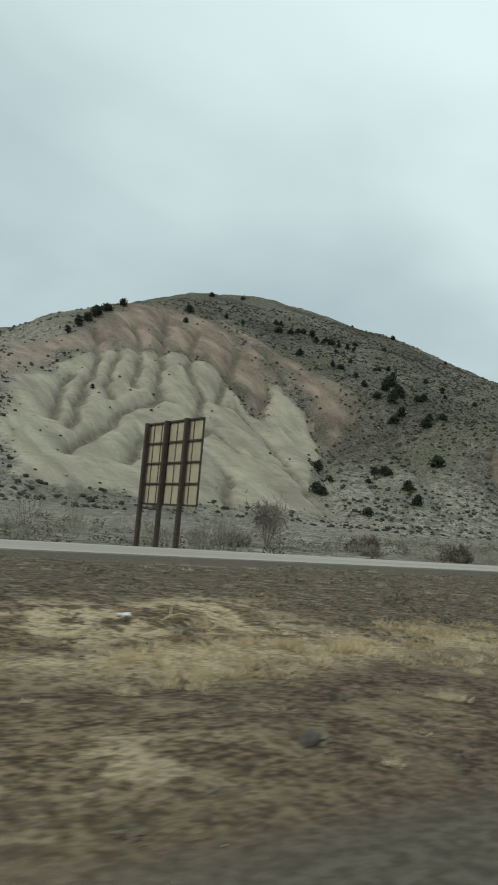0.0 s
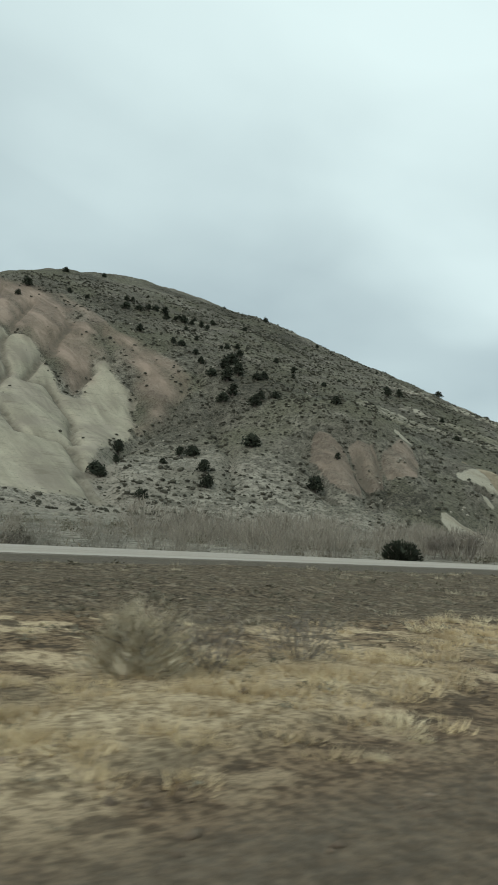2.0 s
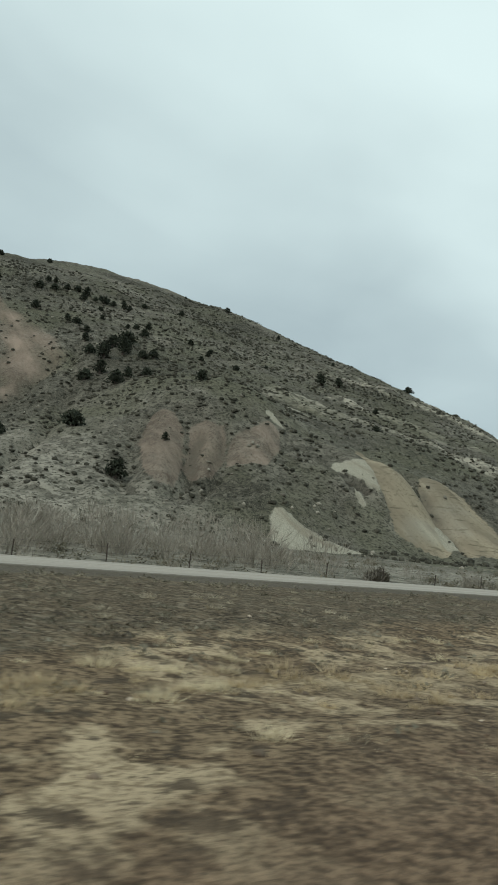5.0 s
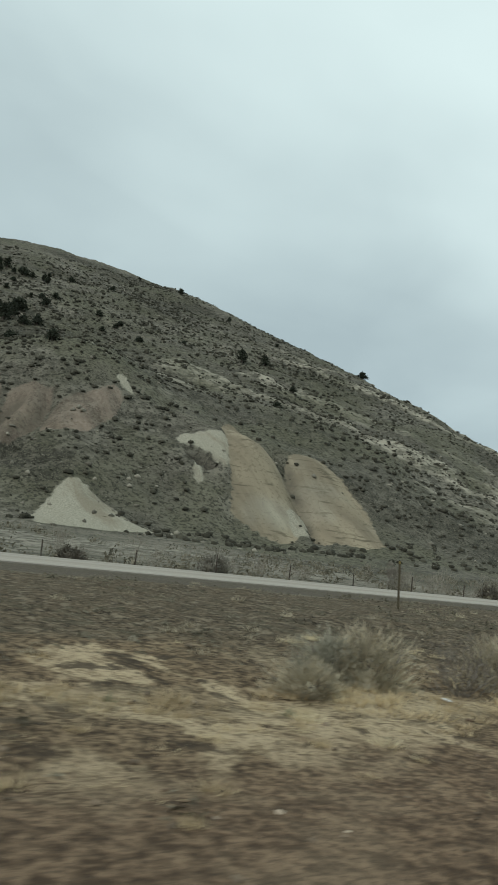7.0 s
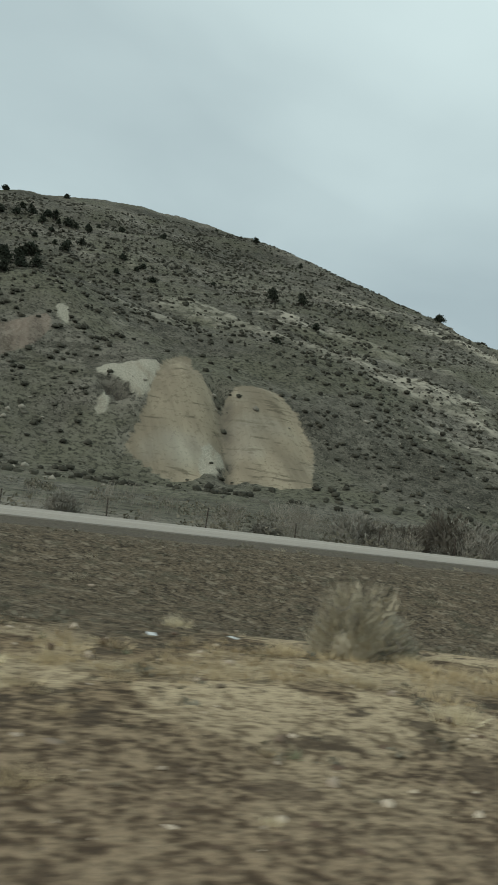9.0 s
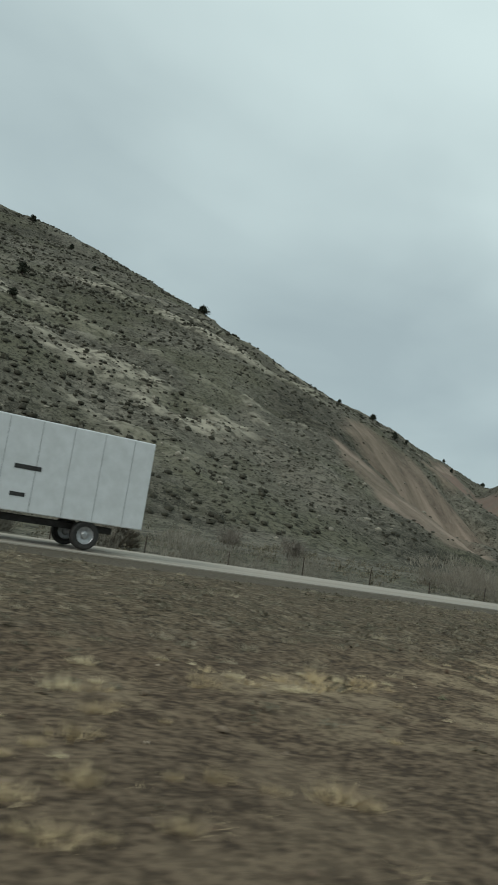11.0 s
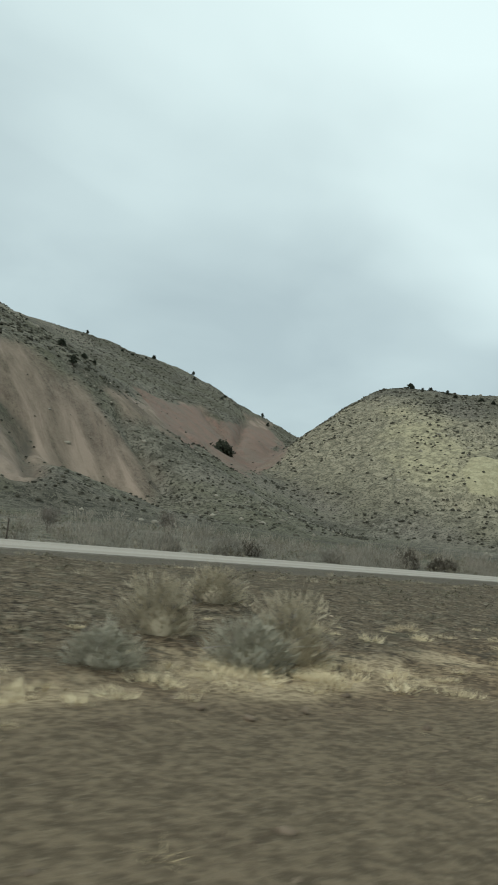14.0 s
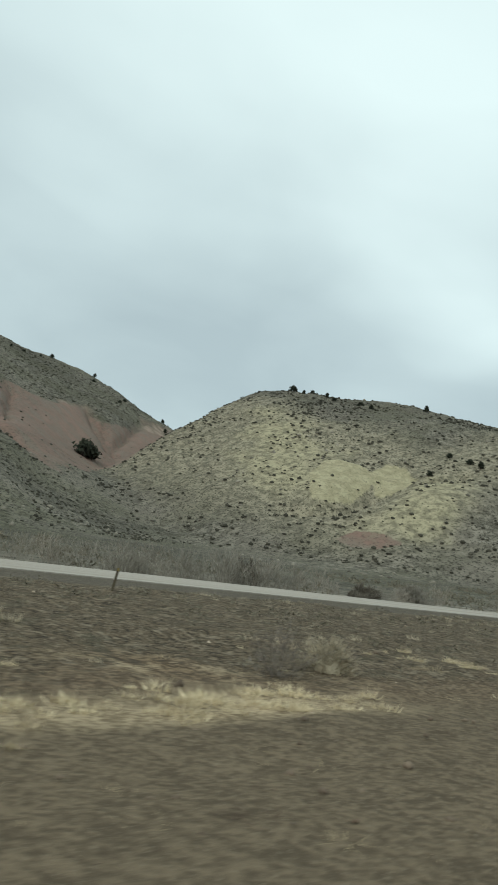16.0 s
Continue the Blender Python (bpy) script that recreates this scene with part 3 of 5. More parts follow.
def strip_mesh(name, y0, y1, lift, material, x0=-400, x1=1400, pitch=8.0, thick=0.25):
    """A slab that follows the grade of the road."""
    bm = bmesh.new()
    rows = []
    for x in np.arange(x0, x1 + 0.1, pitch):
        z = float(grade(np.array([x]))[0]) + lift
        rows.append([bm.verts.new((x, y, zz)) for y, zz in ((y0, z - thick), (y0, z), ((y0 + y1) / 2, z + 0.04), (y1, z), (y1, z - thick))])
    for p, q in zip(rows, rows[1:]):
        for k in range(4):
            bm.faces.new((p[k], q[k], q[k + 1], p[k + 1]))
    bmesh.ops.recalc_face_normals(bm, faces=bm.faces)
    me = bpy.data.meshes.new(name)
    bm.to_mesh(me)
    bm.free()
    me.materials.append(material)
    return new(name, me)


tagged(strip_mesh("road", 25.2, 31.8, 0.20, M_ASPHALT), "pale worn asphalt carriageway on the far side of the median", "road", kind="structure")
tagged(strip_mesh("road", -6.5, 1.6, 0.03, M_ASPHALT), "worn asphalt carriageway under the moving viewpoint", "road", kind="structure")

# ---- materials of plants and things ----


def leaf_material(name, a, b, dark, rough=0.85):
    """Colour that changes from plant to plant and from leaf to leaf."""
    m = Mat(name, rough, 0.0, 0.15)
    c = m.mix(m.island(), a, b)
    c = m.mix(m.calc("MULTIPLY", m.span(m.noise(0.7, 3), 0.42, 0.62), 0.7), c, dark)
    m.colour(c)
    return m.m


M_JUNIPER = leaf_material("juniper_green", (0.032, 0.037, 0.025), (0.056, 0.062, 0.041), (0.02, 0.023, 0.016))
M_SAGE = leaf_material("sage_grey", (0.044, 0.042, 0.03), (0.095, 0.088, 0.064), (0.034, 0.031, 0.023))
M_STRAW = leaf_material("straw", (0.62, 0.495, 0.3), (0.46, 0.36, 0.215), (0.3, 0.228, 0.138))
M_PALE_STRAW = leaf_material("pale_straw", (0.76, 0.655, 0.44), (0.6, 0.505, 0.325), (0.42, 0.34, 0.215))
M_TWIG = leaf_material("bare_twig", (0.17, 0.145, 0.12), (0.25, 0.22, 0.18), (0.10, 0.085, 0.07))
M_BRUSH = leaf_material("rabbitbrush", (0.37, 0.32, 0.225), (0.49, 0.425, 0.3), (0.2, 0.172, 0.122))
M_SAGEBRUSH = leaf_material("sagebrush_leaf", (0.31, 0.29, 0.22), (0.43, 0.4, 0.31), (0.18, 0.168, 0.125))
M_WEED = leaf_material("low_weed", (0.15, 0.132, 0.095), (0.25, 0.22, 0.16), (0.085, 0.078, 0.053))
M_BARK = plain("bark", (0.10, 0.08, 0.065), (0.05, 0.04, 0.033), 12.0, 0.95)
M_ROCK = Mat("pale_stone", 0.92, 0.0, 0.2)
M_ROCK.colour(M_ROCK.mix(M_ROCK.span(M_ROCK.island(), 0.15, 0.7), (0.53, 0.43, 0.32), (0.13, 0.088, 0.06))).bump(M_ROCK.noise(14, 5), 0.5, 0.03)
M_ROCK = M_ROCK.m
M_DEAD = leaf_material("dead_weed", (0.135, 0.088, 0.058), (0.085, 0.056, 0.04), (0.05, 0.036, 0.027))
M_WILLOW = leaf_material("willow_twig", (0.265, 0.233, 0.186), (0.355, 0.316, 0.254), (0.18, 0.158, 0.124))
M_BRUSHWOOD = leaf_material("brushwood", (0.21, 0.192, 0.155), (0.31, 0.285, 0.23), (0.14, 0.127, 0.103))
M_DARK = leaf_material("dark_brushwood", (0.105, 0.09, 0.068), (0.16, 0.138, 0.105), (0.06, 0.052, 0.04))
M_CLOD = leaf_material("earth_clod", (0.26, 0.2, 0.142), (0.09, 0.067, 0.048), (0.13, 0.1, 0.07))
M_FRESH = leaf_material("grey_green_weed", (0.24, 0.245, 0.15), (0.34, 0.34, 0.22), (0.15, 0.15, 0.095))
M_BOULDER = Mat("grey_stone", 0.95, 0.0, 0.15)
M_BOULDER.colour(M_BOULDER.mix(M_BOULDER.island(), (0.31, 0.28, 0.22), (0.07, 0.064, 0.05))).bump(M_BOULDER.noise(4, 5), 0.6, 0.08)
M_BOULDER = M_BOULDER.m
M_POST = plain("weathered_olive_steel", (0.085, 0.075, 0.042), (0.06, 0.042, 0.028), 9.0, 0.8)
M_RUST = plain("weathered_brown_timber", (0.075, 0.055, 0.042), (0.04, 0.03, 0.024), 7.0, 0.9)
M_PANEL = plain("cream_panel", (0.43, 0.375, 0.25), (0.33, 0.29, 0.2), 1.2, 0.7)
M_YELLOW = plain("yellow_reflector", (0.55, 0.40, 0.04), (0.42, 0.31, 0.05), 20.0, 0.45)
M_OCHRE = plain("faded_yellow_reflector", (0.22, 0.165, 0.05), (0.15, 0.115, 0.045), 20.0, 0.6)
M_WIRE = plain("dull_wire", (0.13, 0.125, 0.12), (0.08, 0.075, 0.07), 30.0, 0.6, 0.7)

rng = np.random.default_rng(7)


def mesh_from(name, verts, tris, material, smooth=False):
    me = bpy.data.meshes.new(name)
    me.vertices.add(len(verts))
    me.vertices.foreach_set("co", np.asarray(verts, np.float32).ravel())
    tris = np.asarray(tris, np.int32)
    me.loops.add(tris.size)
    me.loops.foreach_set("vertex_index", tris.ravel())
    me.polygons.add(len(tris))
    me.polygons.foreach_set("loop_start", np.arange(0, tris.size, 3, dtype=np.int32))
    if smooth:
        me.polygons.foreach_set("use_smooth", np.ones(len(tris), bool))
    me.update(calc_edges=True)
    me.materials.append(material)
    return me


def scatter(name, pieces, xs, ys, size, material, label, category, sink=0.03, squash=0.2):
    """Many small plants or stones in one object: each a turned and scaled copy of one of a few pieces."""
    zs = heights(xs, ys)
    verts, tris, base = [], [], 0
    pick = rng.integers(0, len(pieces), len(xs))
    turn = rng.uniform(0, 2 * math.pi, len(xs))
    tall = 1 + rng.uniform(-squash, squash, len(xs))
    for k, (pv, pt) in enumerate(pieces):
        sel = np.nonzero(pick == k)[0]
        if not len(sel):
            continue
        c, s = np.cos(turn[sel])[:, None], np.sin(turn[sel])[:, None]
        sc = np.asarray(size)[sel][:, None]
        v = np.empty((len(sel), len(pv), 3))
        v[:, :, 0] = xs[sel][:, None] + sc * (pv[None, :, 0] * c - pv[None, :, 1] * s)
        v[:, :, 1] = ys[sel][:, None] + sc * (pv[None, :, 0] * s + pv[None, :, 1] * c)
        v[:, :, 2] = (zs[sel] - sink * np.asarray(size)[sel])[:, None] + sc * tall[sel][:, None] * pv[None, :, 2]
        t = pt[None] + (np.arange(len(sel)) * len(pv))[:, None, None] + base
        verts.append(v.reshape(-1, 3))
        tris.append(t.reshape(-1, 3))
        base += len(sel) * len(pv)
    me = mesh_from(name, np.concatenate(verts), np.concatenate(tris), material)
    return tagged(new(name, me), label, category, kind="stuff")


def blades(count, reach, tall, width, lean=0.5, seed=0):
    """A tuft of thin standing blades: unit size."""
    r = np.random.default_rng(seed)
    v, t = [], []
    for k in range(count):
        a, d = r.uniform(0, 2 * math.pi), reach * math.sqrt(r.uniform(0, 1)) * 0.5
        x, y, b = d * math.cos(a), d * math.sin(a), r.uniform(0, math.pi)
        w, h = width * r.uniform(0.6, 1.4), tall * r.uniform(0.45, 1.0)
        tx, ty = x + lean * reach * r.normal() * 0.35 + 0.5 * x, y + lean * reach * r.normal() * 0.35 + 0.5 * y
        n = len(v)
        v += [(x - w * math.cos(b), y - w * math.sin(b), 0), (x + w * math.cos(b), y + w * math.sin(b), 0), (tx, ty, h)]
        t.append((n, n + 1, n + 2))
    return np.array(v), np.array(t)


def clump(count, seed, flat=0.75, leaf=0.22, hollow=0.25):
    """A small leafy cushion: scattered little leaf triangles through a dome of unit radius, resting on the ground."""
    r = np.random.default_rng(seed)
    v, t = [], []
    lobes = [(r.uniform(-0.45, 0.45), r.uniform(-0.45, 0.45), r.uniform(0.55, 0.85)) for _ in range(4)]
    for k in range(count):
        cx, cy, cr = lobes[k % 4]
        d = r.normal(size=3)
        d /= np.linalg.norm(d)
        d[2] = abs(d[2])
        p = np.array([cx, cy, 0.05]) + d * cr * r.uniform(hollow, 1.0) * np.array([1, 1, flat * 1.3])
        e, g = r.normal(size=3), r.normal(size=3)
        e, g = e / np.linalg.norm(e) * leaf * r.uniform(0.6, 1.3), g / np.linalg.norm(g) * leaf * r.uniform(0.6, 1.3)
        n = len(v)
        v += [p - e * 0.5, p + e * 0.5, p + g]
        t.append((n, n + 1, n + 2))
    v = np.array(v)
    v[:, 2] = np.maximum(v[:, 2], -0.05)
    return v, np.array(t)


def heart(r, lo=0.6, hi=0.95, tall=0.62, lift=0.25, fine=1):
    """The uneven solid middle of a small round plant, open below."""
    bm = bmesh.new()
    bmesh.ops.create_icosphere(bm, subdivisions=fine, radius=1.0)
    for w in bm.verts:
        w.co *= r.uniform(lo, hi)
        w.co.z = w.co.z * tall + lift
    bmesh.ops.delete(bm, geom=[f for f in bm.faces if f.normal.z < -0.6], context="FACES")
    bm.verts.index_update()
    v, t = [np.array(w.co[:]) for w in bm.verts], [[w.index for w in f.verts] for f in bm.faces]
    bm.free()
    return v, t


def bunch(seed, count, long=0.85, width=0.038):
    """Bunchgrass of unit radius: fine blades bristling out of one root all round."""
    r = np.random.default_rng(seed)
    v, t = [], []
    for _ in range(count):
        d = r.normal(size=3)
        d[2] = abs(d[2]) * 1.2
        d /= np.linalg.norm(d)
        p, side = d * (0.3, 0.3, 0.2) * r.uniform(0.4, 1.6), np.cross(d, r.normal(size=3))
        side *= width / (np.linalg.norm(side) + 1e-9)
        n = len(v)
        v.extend([p - side, p + side, p + d * long * r.uniform(0.5, 1.1) + r.normal(size=3) * 0.08 + (0, 0, 0.15)])
        t.append([n, n + 1, n + 2])
    return np.array(v), np.array(t)


def brush(seed, count, stems):
    """Bare brush of unit height: stems in a rounded haze of fine upright sprays."""
    r = np.random.default_rng(seed)
    v, t = twigs(stems, seed, 0.5, 0.007, 3)
    v, t = list(v), list(t)
    for _ in range(count):
        a, d, h = r.uniform(0, 2 * math.pi), 0.55 * math.sqrt(r.uniform(0, 1)), r.uniform(0, 0.75)
        d *= 1 - 0.45 * h
        p = np.array([d * math.cos(a), d * math.sin(a), h])
        n = len(v)
        w = r.normal(size=3) * 0.0045
        v.extend([p - w, p + w, p + (0.3 * p[0] + r.normal() * 0.06, 0.3 * p[1] + r.normal() * 0.06, r.uniform(0.12, 0.3))])
        t.append((n, n + 1, n + 2))
    return np.array(v), np.array(t)


def cushion(seed, leaves):
    """A low rounded desert shrub of unit radius: an uneven solid heart with loose leaf sprays standing out of it."""
    r = np.random.default_rng(seed)
    v, t = heart(r)
    for _ in range(leaves):
        d = r.normal(size=3)
        d[2] = abs(d[2])
        d *= r.uniform(0.6, 0.95) / np.linalg.norm(d)
        e, g = r.normal(size=3) * 0.13, r.normal(size=3) * 0.2
        n = len(v)
        p = d * (1, 1, 0.75) + (0, 0, 0.2)
        v.extend([p - e, p + e, p + g])
        t.append([n, n + 1, n + 2])
    return np.array(v), np.array(t)


def pebble(seed):
    """A faceted stone of unit radius."""
    r = np.random.default_rng(seed)
    bm = bmesh.new()
    bmesh.ops.create_icosphere(bm, subdivisions=1, radius=1.0)
    stretch = Vector((r.uniform(0.9, 1.5), r.uniform(0.7, 1.1), r.uniform(0.5, 0.9)))
    for w in bm.verts:
        w.co *= r.uniform(0.55, 1.15)
        w.co = w.co * stretch
        w.co.z = max(w.co.z, -0.35) + 0.2
    bmesh.ops.triangulate(bm, faces=bm.faces)
    bm.verts.index_update()
    out = np.array([w.co[:] for w in bm.verts]), np.array([[w.index for w in f.verts] for f in bm.faces])
    bm.free()
    return out


def twigs(count, seed, spread_out=0.35, thick=0.012, branch=3):
    """A bare upright bush, unit height: forked thin stems made of slim three-sided strokes."""
    r = np.random.default_rng(seed)
    v, t = [], []

    def stroke(p, q, w0, w1):
        n = len(v)
        d = np.array(q) - np.array(p)
        side = np.cross(d, r.normal(size=3))
        side /= np.linalg.norm(side) + 1e-9
        other = np.cross(d, side)
        other /= np.linalg.norm(other) + 1e-9
        for c, w in ((p, w0), (q, w1)):
            for a in (0, 2.1, 4.2):
                v.append(np.array(c) + w * (math.cos(a) * side + math.sin(a) * other))
        for a in range(3):
            b = (a + 1) % 3
            t.extend([(n + a, n + b, n + 3 + b), (n + a, n + 3 + b, n + 3 + a)])

    for k in range(count):
        a, d = r.uniform(0, 2 * math.pi), r.uniform(0, 0.12)
        p = np.array([d * math.cos(a), d * math.sin(a), -0.03])
        h = r.uniform(0.55, 1.0)
        q = np.array([spread_out * r.normal() * 0.6, spread_out * r.normal() * 0.6, h])
        mid = p + (q - p) * 0.5 + r.normal(size=3) * 0.03
        stroke(p, mid, thick, thick * 0.7)
        stroke(mid, q, thick * 0.7, thick * 0.3)
        for _ in range(branch):
            s = mid + (q - mid) * r.uniform(0, 0.8)
            e = s + np.array([r.normal() * 0.13, r.normal() * 0.13, r.uniform(0.08, 0.28)])
            n = len(v)
            w = r.normal(size=3) * thick * 0.7
            v.extend([s - w, s + w, e])
            t.append((n, n + 1, n + 2))
    return np.array(v), np.array(t)


def part(name, verts_tris, material, parent, label="", smooth=False):
    """One mesh as a part of a thing."""
    ob = new(name, mesh_from(name, *verts_tris, material, smooth))
    ob.parent = parent
    return tagged(ob, label)


def bm_part(name, bm, material, parent, label="", bevel=0.0):
    """One bmesh as a part of a thing, its edges slightly rounded."""
    if bevel:
        bmesh.ops.bevel(bm, geom=bm.edges[:], offset=bevel, segments=3 if bevel >= 0.04 else 1, affect="EDGES", profile=0.6)
    me = bpy.data.meshes.new(name)
    bm.to_mesh(me)
    bm.free()
    me.materials.append(material)
    ob = new(name, me)
    ob.parent = parent
    return tagged(ob, label)


def box(bm, x0, x1, y0, y1, z0, z1):
    m = Matrix.Translation(((x0 + x1) / 2, (y0 + y1) / 2, (z0 + z1) / 2)) @ Matrix.Diagonal((x1 - x0, y1 - y0, z1 - z0, 1))
    bmesh.ops.create_cube(bm, size=1.0, matrix=m)
    return bm


def limb(v, t, p, q, r0, r1, sides=6):
    """A tapered round limb from p to q, added to the lists."""
    p, q = np.array(p, float), np.array(q, float)
    d = (q - p) / (np.linalg.norm(q - p) + 1e-9)
    a = np.cross(d, (0.3, 0.5, 0.81))
    a /= np.linalg.norm(a)
    b = np.cross(d, a)
    n = len(v)
    for c, r in ((p, r0), (q, r1)):
        for k in range(sides):
            w = 2 * math.pi * k / sides
            v.append(c + r * (math.cos(w) * a + math.sin(w) * b))
    for k in range(sides):
        m = (k + 1) % sides
        t.extend([(n + k, n + m, n + sides + m), (n + k, n + sides + m, n + sides + k)])


def juniper(seed, tall, wide, label):
    """A juniper: short tapered trunk, limbs, and a ragged crown of many small sprays."""
    r = np.random.default_rng(seed)
    root = tagged(new("juniper_tree"), label, "tree", "junipers on the slopes")
    v, t = [], []
    limb(v, t, (0, 0, -0.3), (0.1, 0.05, tall * 0.35), 0.16 * wide, 0.1 * wide)
    limb(v, t, (0.1, 0.05, tall * 0.35), (0.0, 0.1, tall * 0.85), 0.1 * wide, 0.02)
    cv, ct = [], []
    for k in range(13):
        a, f = k * 2.4 + r.uniform(-0.3, 0.3), (k + 0.5) / 13
        z = tall * (0.18 + 0.72 * f)
        reach = wide * (0.62 - 0.42 * f) * r.uniform(0.7, 1.25)
        e = np.array([reach * math.cos(a), reach * math.sin(a), z + 0.1 * tall * r.uniform(-0.3, 1)])
        limb(v, t, (0.05, 0.05, z * 0.75), e, 0.05 * wide, 0.012, 4)
        for _ in range(38):
            d = r.normal(size=3) * np.array([0.24, 0.24, 0.13]) * wide * (1.15 - 0.5 * f)
            p = e * (0.75, 0.75, 1) + d
            g, h = r.normal(size=3), r.normal(size=3)
            g *= 0.16 * wide / np.linalg.norm(g)
            h *= 0.2 * wide / np.linalg.norm(h)
            n = len(cv)
            cv += [p - g, p + g, p + h]
            ct.append((n, n + 1, n + 2))
    part("trunk", (v, t), M_BARK, root, "grey-brown fibrous trunk with limbs")
    part("crown", (cv, ct), M_JUNIPER, root, "dark green ragged crown")
    return root


def bare_tree(seed, tall, label):
    """A leafless small tree: forked trunk and limbs, and a haze of fine twigs."""
    r = np.random.default_rng(seed)
    root = tagged(new("bare_tree"), label, "tree", "bare trees beyond the road")
    v, t, cv, ct = [], [], [], []
    for k in range(4):
        a = k * 1.57 + r.uniform(-0.5, 0.5)
        q = np.array([0.14 * tall * math.cos(a), 0.14 * tall * math.sin(a), tall * r.uniform(0.3, 0.45)])
        limb(v, t, (0, 0, -0.2), q, 0.014 * tall, 0.009 * tall, 5)
        for _ in range(4):
            e = q + np.array([0.17 * tall * r.normal(), 0.17 * tall * r.normal(), tall * r.uniform(0.2, 0.42)])
            limb(v, t, q, e, 0.006 * tall, 0.002 * tall, 4)
            for _ in range(85):
                p = q + (e - q) * r.uniform(0.0, 1.0) + r.normal(size=3) * 0.085 * tall
                d = np.array([r.normal() * 0.07, r.normal() * 0.07, r.uniform(0.03, 0.16)]) * tall
                w = r.normal(size=3) * 0.0035 * tall
                n = len(cv)
                cv += [p - w, p + w, p + d]
                ct.append((n, n + 1, n + 2))
    part("trunk", (v, t), M_TWIG, root, "thin grey-brown forked trunk")
    part("crown", (cv, ct), M_TWIG, root, "haze of bare twigs")
    return root


def shrub(seed, tall, wide, material, label, count=2400, group="dry shrubs in the median", spray=0.006, core=0.42):
    """A dry round bush: bare stems from one root and a loose crown of fine sprays."""
    r = np.random.default_rng(seed)
    root = tagged(new("shrub"), label, "shrub", group)
    v, t = twigs(22, seed, 0.55, 0.009, 3)
    v = v * np.array([wide, wide, tall * 0.8])
    part("stem", (v, t), M_TWIG, root, "thin bare grey stems")
    cv, ct = [], []
    if count > 400:
        hv, ht = heart(r, 0.5, 0.72, 0.8, 0.28, 2)
        cv += [p * (wide * core, wide * core, tall * 1.45 * core) for p in hv]
        ct += [tuple(f) for f in ht]
    turn, lobe = r.uniform(0, 6.3), r.uniform(0.1, 0.25)
    for k in range(count):
        d = r.normal(size=3)
        d[2] = abs(d[2]) * 1.3
        d /= np.linalg.norm(d)
        a = math.atan2(d[1], d[0])
        reach = r.uniform(0.55, 1.0) * (1 + lobe * math.sin(3 * a + turn) + 0.5 * lobe * math.sin(7 * a - turn))
        p = np.array([d[0] * wide * 0.55, d[1] * wide * 0.55, 0.05 * tall + d[2] * tall * 0.78]) * reach
        up_to = p + np.array([d[0] * 0.1 * wide + r.normal() * 0.03, d[1] * 0.1 * wide + r.normal() * 0.03, tall * r.uniform(0.06, 0.17)])
        s = r.normal(size=3) * spray
        n = len(cv)
        cv += [p - s, p + s, up_to]
        ct.append((n, n + 1, n + 2))
    part("crown", (cv, ct), material, root, "fine dry sprays")
    return root

# ---- trees and shrubs, one by one ----
JUNIPERS = [
    juniper(11, 5.6, 3.0, "dark green juniper tree growing on the open slope"),
    juniper(12, 3.4, 3.6, "low wide dark juniper bush on the stony slope"),
    juniper(13, 4.4, 3.2, "dark ragged juniper tree on the dry hillside"),
]
SLOPE_TREES = (
    (258, 285, 0.7), (255, 272, 1.0), (267, 279, 1.1), (257, 263, 1.2), (276, 286, 1.2), (289, 297, 0.8), (272, 276, 1.0), (272, 262, 0.9),
    (277, 263, 0.8), (251, 251, 0.9), (245, 249, 0.9), (250, 235, 1.1), (256, 239, 0.9), (262, 237, 0.8), (263, 297, 0.6), (267, 269, 1.0),
    (225, 205, 1.2), (224, 172, 1.2), (203, 215, 0.7), (208, 215, 0.8), (195, 190, 0.7), (190, 180, 0.6), (189, 203, 0.5), (276, 388, 0.8),
    (280, 388, 0.6), (287, 374, 0.8), (252, 330, 0.8), (291, 359, 0.6), (287, 342, 0.6), (310, 368, 0.5), (260, 312, 0.6), (263, 309, 0.7),
    (279, 320, 0.5), (286, 308, 0.5), (317, 288, 0.6), (265, 206, 0.7), (361, 265, 0.9), (338, 357, 0.5), (391, 449, 0.5), (240, 179, 0.5),
    (343, 282, 0.4), (365, 233, 0.5), (190, 232, 0.9), (167, 204, 1.0), (167, 201, 0.8), (175, 207, 0.5), (168, 180, 0.6), (188, 179, 0.6),
    (196, 191, 0.7), (207, 212, 0.8), (210, 382, 0.7), (122, 293, 0.4), (320, 364, 0.6), (295, 362, 0.6), (303, 351, 0.8), (291, 310, 0.7),
    (296, 308, 0.6), (339, 357, 0.5), (316, 265, 0.5), (305, 275, 0.5), (374, 268, 1.0), (341, 207, 0.6), (314, 285, 0.4), (414, 320, 0.4),
)
RIDGE_TREES = (
    (266, 370, 1.2), (280, 370, 1.0), (284, 357, 1.0), (295, 357, 1.1), (222, 401, 1.2), (243, 393, 0.7), (269, 456, 1.1), (156, 391, 1.4),
    (162, 395, 1.5), (173, 407, 1.3), (187, 417, 1.2), (140, 375, 1.1), (463, 311, 1.2), (310, 294, 0.7), (290, 369, 1.0), (273, 368, 0.9),
    (298, 353, 0.8), (419, 379, 0.8), (304, 471, 0.9), (407, 421, 0.9), (148, 383, 1.2), (165, 400, 1.1), (250, 385, 0.7), (303, 345, 0.8),
)
